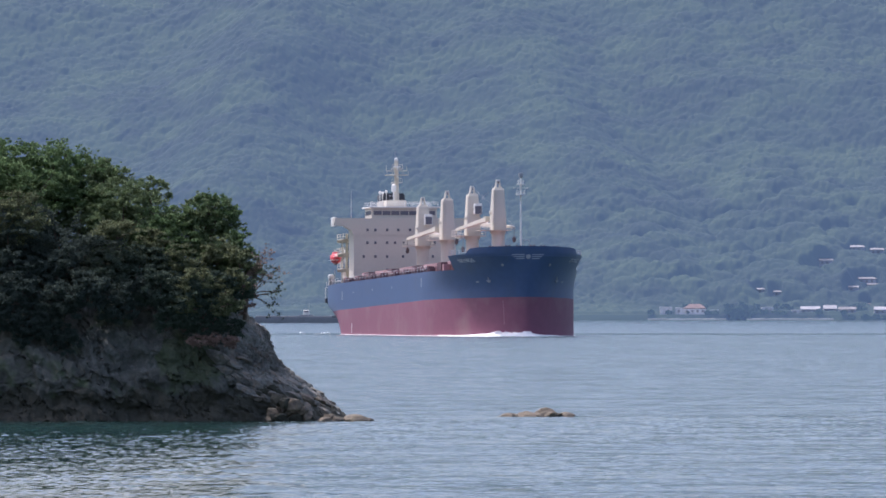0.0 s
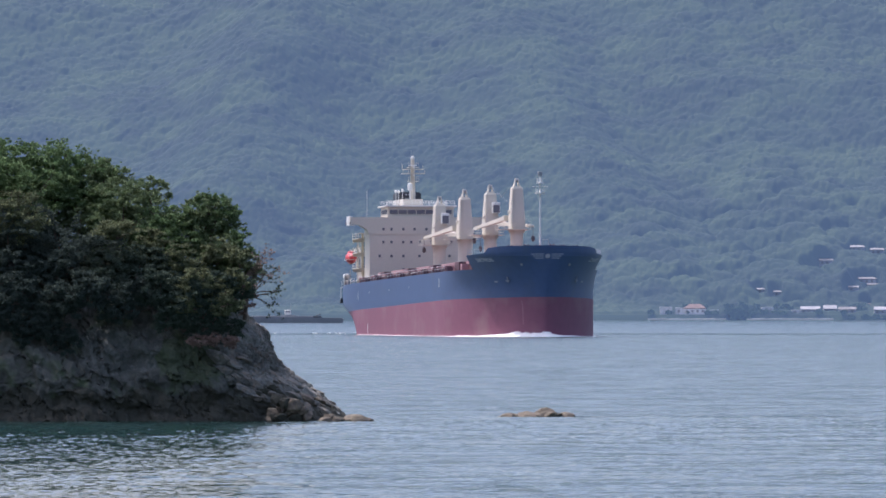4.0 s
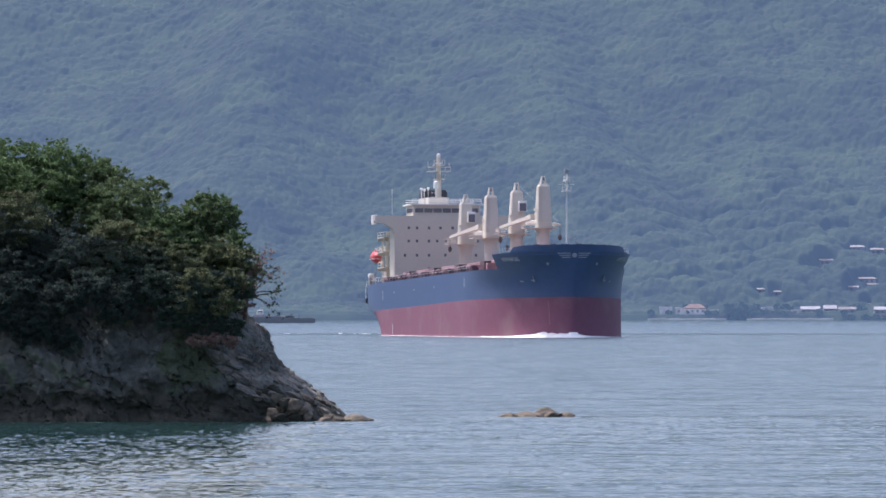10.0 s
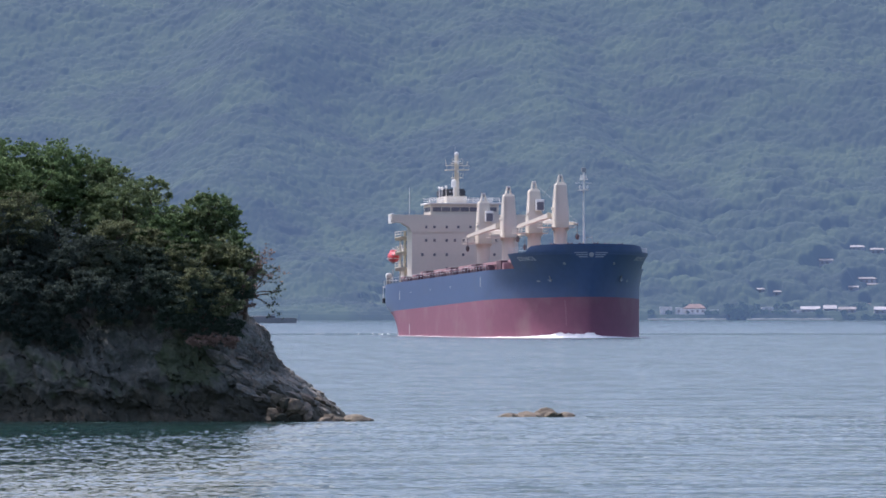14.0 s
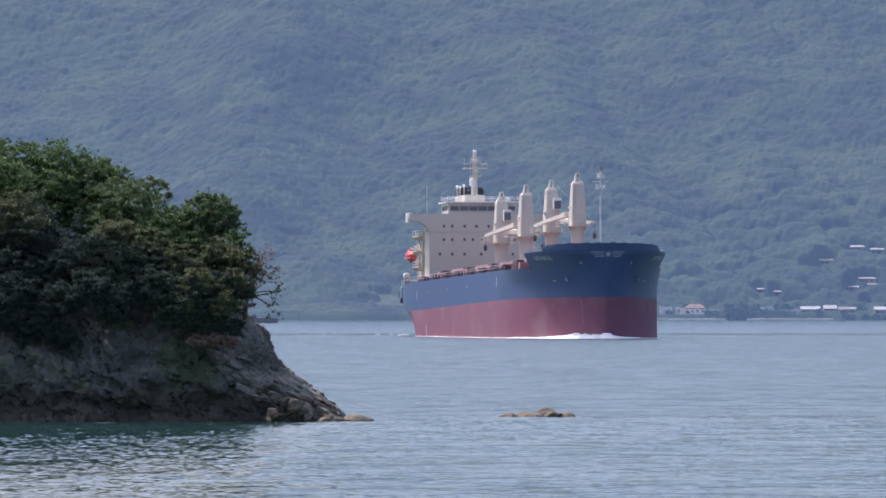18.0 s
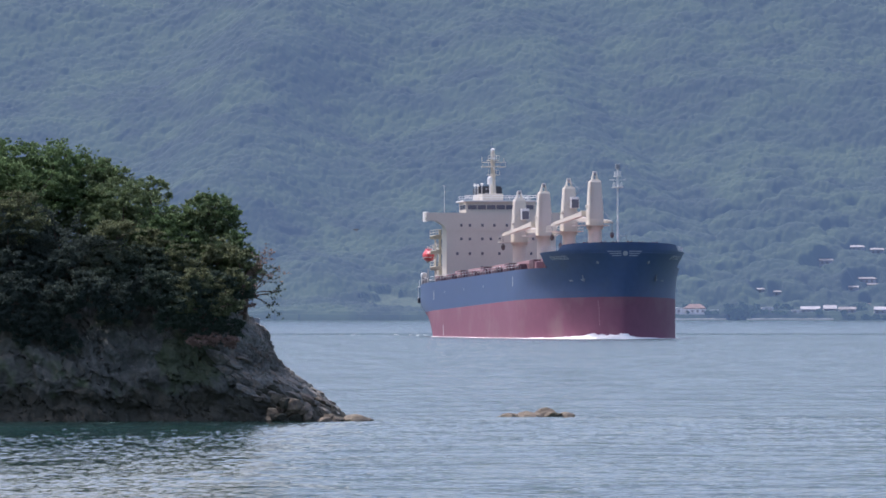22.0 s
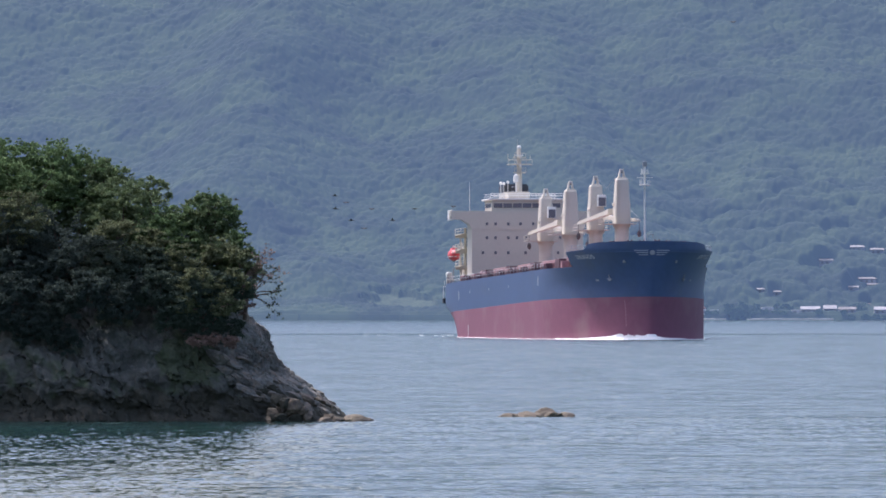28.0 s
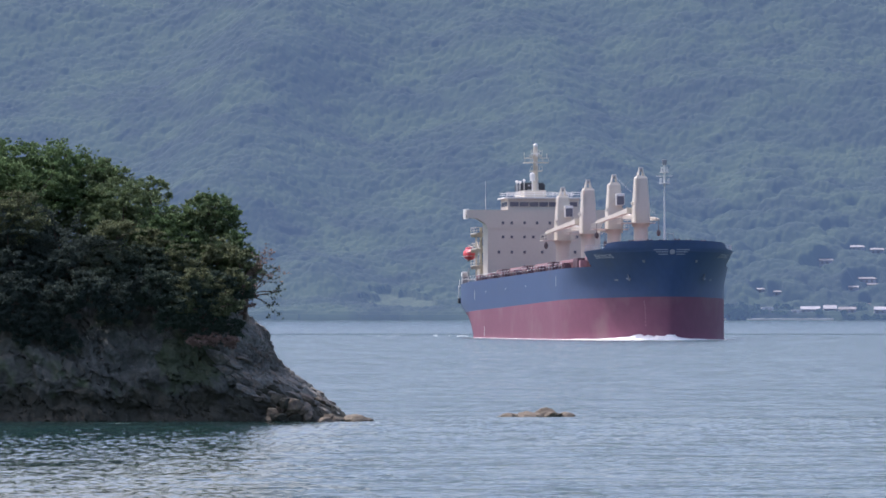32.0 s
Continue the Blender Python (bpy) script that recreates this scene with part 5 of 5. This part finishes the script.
# ---- foam along the hull ----
def bow_wave():
    """Heaped white water that the stem pushes up, thinning along both sides."""
    line = []
    for k in range(420):
        s = k / 419
        side = 1 if s < 0.7 else -1
        q = (0.7 - s) / 0.7 if side > 0 else (s - 0.7) / 0.3
        u = 178.2 - ((150 if side > 0 else 55) * q ** 1.8)
        line.append((u, side * half_breadth(u, -(u - 90) * 0.02)))
    line = np.array(line)
    step = np.gradient(line, axis=0)
    step /= np.linalg.norm(step, axis=1, keepdims=True) + 1e-9
    out = np.stack([-step[:, 1], step[:, 0]], 1)
    out = np.where((out[:, :1] * 0.3 + out[:, 1:] * np.sign(line[:, 1:] + 1e-6)) < 0, -out, out)
    tip = int(np.argmax(line[:, 0]))
    a0 = math.atan2(out[tip - 2, 1], out[tip - 2, 0])
    fan = [(math.cos(a0 * (1 - k / 6)), math.sin(a0 * (1 - k / 6))) for k in range(13)]
    line = np.concatenate([line[:tip - 1], np.repeat([[178.1, 0.0]], 13, 0), line[tip + 3:]])
    out = np.concatenate([out[:tip - 1], fan, out[tip + 3:]])
    ob = new("bow_wave")
    tagged(ob, "white foaming bow wave along the moving hull", "wave")
    cols, v = 13, []
    for (u, w), n2 in zip(line, out):
        star = w >= 0
        far = max(178.2 - u, 0.0)
        tall = 0.05 + 0.85 * math.exp(-(far / 8.0) ** 1.2) + 0.1 * math.exp(-((far - 19) / 9) ** 2) if star else 0.05 + 0.34 * math.exp(-far / 7.0)
        reach = 0.3 + (2.2 if star else 1.2) * math.exp(-((far - 5) / 13) ** 2)
        along = np.array(u * 1.0 + (0.0 if star else 40.0))
        jag = 0.25 + 0.9 * float(vnoise(along / 2.6, along * 0, 5)) + 0.5 * float(vnoise(along / 0.7, along * 0, 6))
        for c in range(cols):
            a = c / (cols - 1)
            fall = (1 - a) ** 0.9 * (1 + 0.5 * math.sin(3 * a))
            lump = 0.9 * float(fbm(along / 0.5, np.array(a * 6.0), 9, 3)) + 0.5 * float(fbm(along / 0.16, np.array(a * 14.0), 19, 2))
            h = tall * (jag * fall + lump) if c < cols - 1 else -0.1
            d = -0.25 + (reach * (0.7 + 0.6 * jag) + 0.25) * a
            v.append((u + n2[0] * d - 90, -(w + n2[1] * d), max(h, -0.1)))
    sheet("foam_crest", v, grid_faces(len(line), cols), FOAM, ob, smooth=True)
    # flung drops and clots of foam over the crest
    rngs = np.random.default_rng(23)
    far = rngs.exponential(7.0, 260)
    clots = []
    for f in far:
        u = 177.8 - min(float(f), 60.0)
        clots.append((np.array([u - 90, -(half_breadth(u, 0.0) + rngs.random() * 1.8), 0.05 + 0.55 * rngs.random() * math.exp(-float(f) / 9)]), 0.16))
    v, f = leaf_cloud(rngs, clots, 10, 0.13, 0.5)
    tagged(sheet("spray", v, f, FOAM, ob, "fine white spray over the bow wave"), kind="stuff")
    # patches of broken water astern
    rngp = random.Random(5)
    for k in range(54):
        bm = B()
        l, w = rngp.uniform(0.3, 1.5), rngp.uniform(0.2, 0.6)
        bmesh.ops.create_uvsphere(bm, u_segments=14, v_segments=6, radius=1, matrix=Matrix.Diagonal((w, l, rngp.uniform(0.015, 0.05), 1)))
        for v in bm.verts:
            v.co *= 1 + 0.4 * noise.noise(v.co * 0.9 + Vector((k, 0, 0)))
        patch = part("foam_patch", bm, FOAM, ob, smooth=True)
        q = rngp.random() ** 2.0
        patch.location = (-90 + 26 - 110 * q, rngp.uniform(-12, 12) * (0.8 + 0.6 * q), 0)
    return ob


wave = bow_wave()

# ---- tug with a flat barge, far off ----
barge = new("barge_and_tug")
tagged(barge, "low dark grey flat barge with a small white wheelhouse", "barge")
bm = B()
prism(bm, [(-24, 0.2), (-22.5, -0.6), (16, -0.6), (17.4, 0.3), (17.4, 1.5), (16.5, 1.7), (-24, 1.7)], -4.2, 4.2)
part("barge_hull", bm, BARGE, barge)
bm = B()
box(bm, (-4, 0, 1.95), (24, 6.4, 0.7), 0.15)
part("deck_cargo", bm, BARGE, barge)
bevelled("wheelhouse", (0, 0, 3.3), (2.0, 2.6, 1.7), WHITE, barge, bevel=0.4)
bevelled("wheelhouse_base", (0, 0, 2.2), (4.4, 3.4, 0.8), BARGE, barge)
bevelled("wheelhouse_window", (0, -1.31, 3.6), (1.5, 0.08, 0.45), GLASS, barge, bevel=0.02)
part("signal_mast", rod(B(), (0.9, 0, 4.2), (0.9, 0, 6.4), 0.08, 0.05, 6), STEEL, barge)
bm = B()
box(bm, (9, 0, 2.0), (3.2, 2.0, 0.5), 0.1)
rod(bm, (8, 0, 2), (10.4, 0, 2.9), 0.12)
part("deck_winch", bm, DARK, barge)


# ---- birds ----
def bird(thing_label):
    ob = new("bird")
    bm = B()
    ball(bm, (0, 0, 0), (0.16, 0.05, 0.05), 12, 8)
    ball(bm, (0.16, 0, 0.02), (0.045, 0.035, 0.035), 8, 6)
    rod(bm, (0.2, 0, 0.02), (0.24, 0, 0.015), 0.015, 0.003, 6)
    rod(bm, (-0.1, 0, 0), (-0.25, 0, 0.0), 0.035, 0.02, 6)
    part("bird_body", bm, FEATHER, ob, smooth=True)
    wings = []
    for side in (1, -1):
        bm = B()
        pts = [(0.07, 0.03), (0.085, 0.14), (0.01, 0.33), (-0.04, 0.31), (-0.06, 0.14), (-0.07, 0.03)]
        a = [bm.verts.new((x, side * y, 0.012)) for x, y in pts]
        b = [bm.verts.new((x, side * y, -0.012)) for x, y in pts]
        bm.faces.new(a)
        bm.faces.new(b[::-1])
        for k in range(6):
            bm.faces.new((a[k], b[k], b[(k + 1) % 6], a[(k + 1) % 6]))
        bmesh.ops.recalc_face_normals(bm, faces=bm.faces)
        wings.append(part("wing", bm, FEATHER, ob))
    tagged(ob, thing_label, "bird", "flock of birds")
    return ob, wings


def fly(ob, wings, rows, beat, phase):
    walk(ob, rows)
    t0, t1 = 22.0, 29.4
    for side, w in zip((1, -1), wings):
        keys = [(0.0, pose(0, 0, 0))]
        t, k = t0 + phase, 0
        while t < t1:
            keys.append((t, pose(0, 0, 0, side * (38 if k % 2 else -24), 0, 0)))
            t += beat
            k += 1
        keys.append((32.0, pose(0, 0, 0)))
        walk(w, keys)


# ---- what moves ----
def motions():
    track = ((0, 1.35, 2153.945, 9.972), (4, 4.888, 2129.032, 10.002), (8, 8.35, 2104.106, 9.857), (12, 11.738, 2079.166, 9.596),
             (16, 15.049, 2054.213, 9.277), (20, 18.286, 2029.246, 8.959), (24, 21.447, 2004.266, 8.699), (28, 24.533, 1979.272, 8.556), (32, 27.544, 1954.265, 8.588))
    walk(ship, [(t, pose(x, y, 0, 0, TRIM, a - 90)) for t, x, y, a in track])
    walk(wave, [(t, pose(x, y, 0, 0, 0, a - 90)) for t, x, y, a in track])
    walk(barge, [(0.0, pose(-43.0, 3290, 0)), (16.0, pose(-66.3, 3290, 0)), (32.0, pose(-89.6, 3290, 0))])
    walk(water, [(0.0, pose(0, 0, 0)), (32.0, pose(2.5, -7.0, 0))])
    # the flock: out to the right, a turn, and back to the left
    seeds = random.Random(8)
    flock = ((-7.8, 15.6, -8.35, 15.2), (-4.2, 15.3, -7.5, 14.7), (-6.9, 14.4, -8.3, 14.2), (-5.6, 14.4, -5.5, 14.2), (0.2, 15.0, -3.9, 13.3), (-0.7, 14.1, -7.1, 13.3),
             (-11.2, 14.5, -6.1, 12.7), (-10.9, 13.4, -2.2, 14.2), (-12.2, 13.3, -17.0, 14.6), (-7.7, 13.3, -18.5, 13.6), (-6.4, 13.5, -20.0, 13.9), (-4.2, 11.5, -16.0, 14.9), (-2.2, 13.7, 0.8, 14.4))
    for xa, za, xb, zb in flock:
        ob, wings = bird("small dark bird in level flight, wings spread")
        j = seeds.uniform(-0.5, 0.5)
        rows = [(0.0, pose(xa - 255, 800, za, 0, 0, 0)), (24.0, pose(xa - 10.2, 800, za - 0.4 * j, 0, 0, 0)), (25.0, pose(xa, 800, za, 0, 0, 0)),
                (25.5, pose(xa + 5.2, 800.5, za + 0.2, 0, 0, 4)), (26.1, pose(xa + 10.2, 803, za + 0.4, 0, 0, 60)), (26.5, pose((xa + xb) / 2 + 13, 807, (za + zb) / 2, 0, 0, 120)),
                (27.0, pose(xb + 16.5, 808, zb, 0, 0, 176)), (27.6, pose(xb + 7.2, 808, zb - 0.1, 0, 0, 180)),
                (28.0, pose(xb, 808, zb, 0, 0, 180)), (28.6, pose(xb - 10.8, 808, zb - 0.2, 0, 0, 180)), (32.0, pose(xb - 72, 808, zb - 0.4, 0, 0, 180))]
        fly(ob, wings, rows, 0.1 + 0.04 * seeds.random(), 0.1 * seeds.random())
    ob, wings = bird("single dark bird crossing before the hillside")
    fly(ob, wings, [(0.0, pose(-105, 800, 3.5)), (22.6, pose(-4.45, 800, 13.3)), (23.0, pose(-2.9, 800, 14.75)), (23.4, pose(-0.95, 800, 15.9)), (32.0, pose(42, 800, 41))], 0.11, 0.03)


motions()
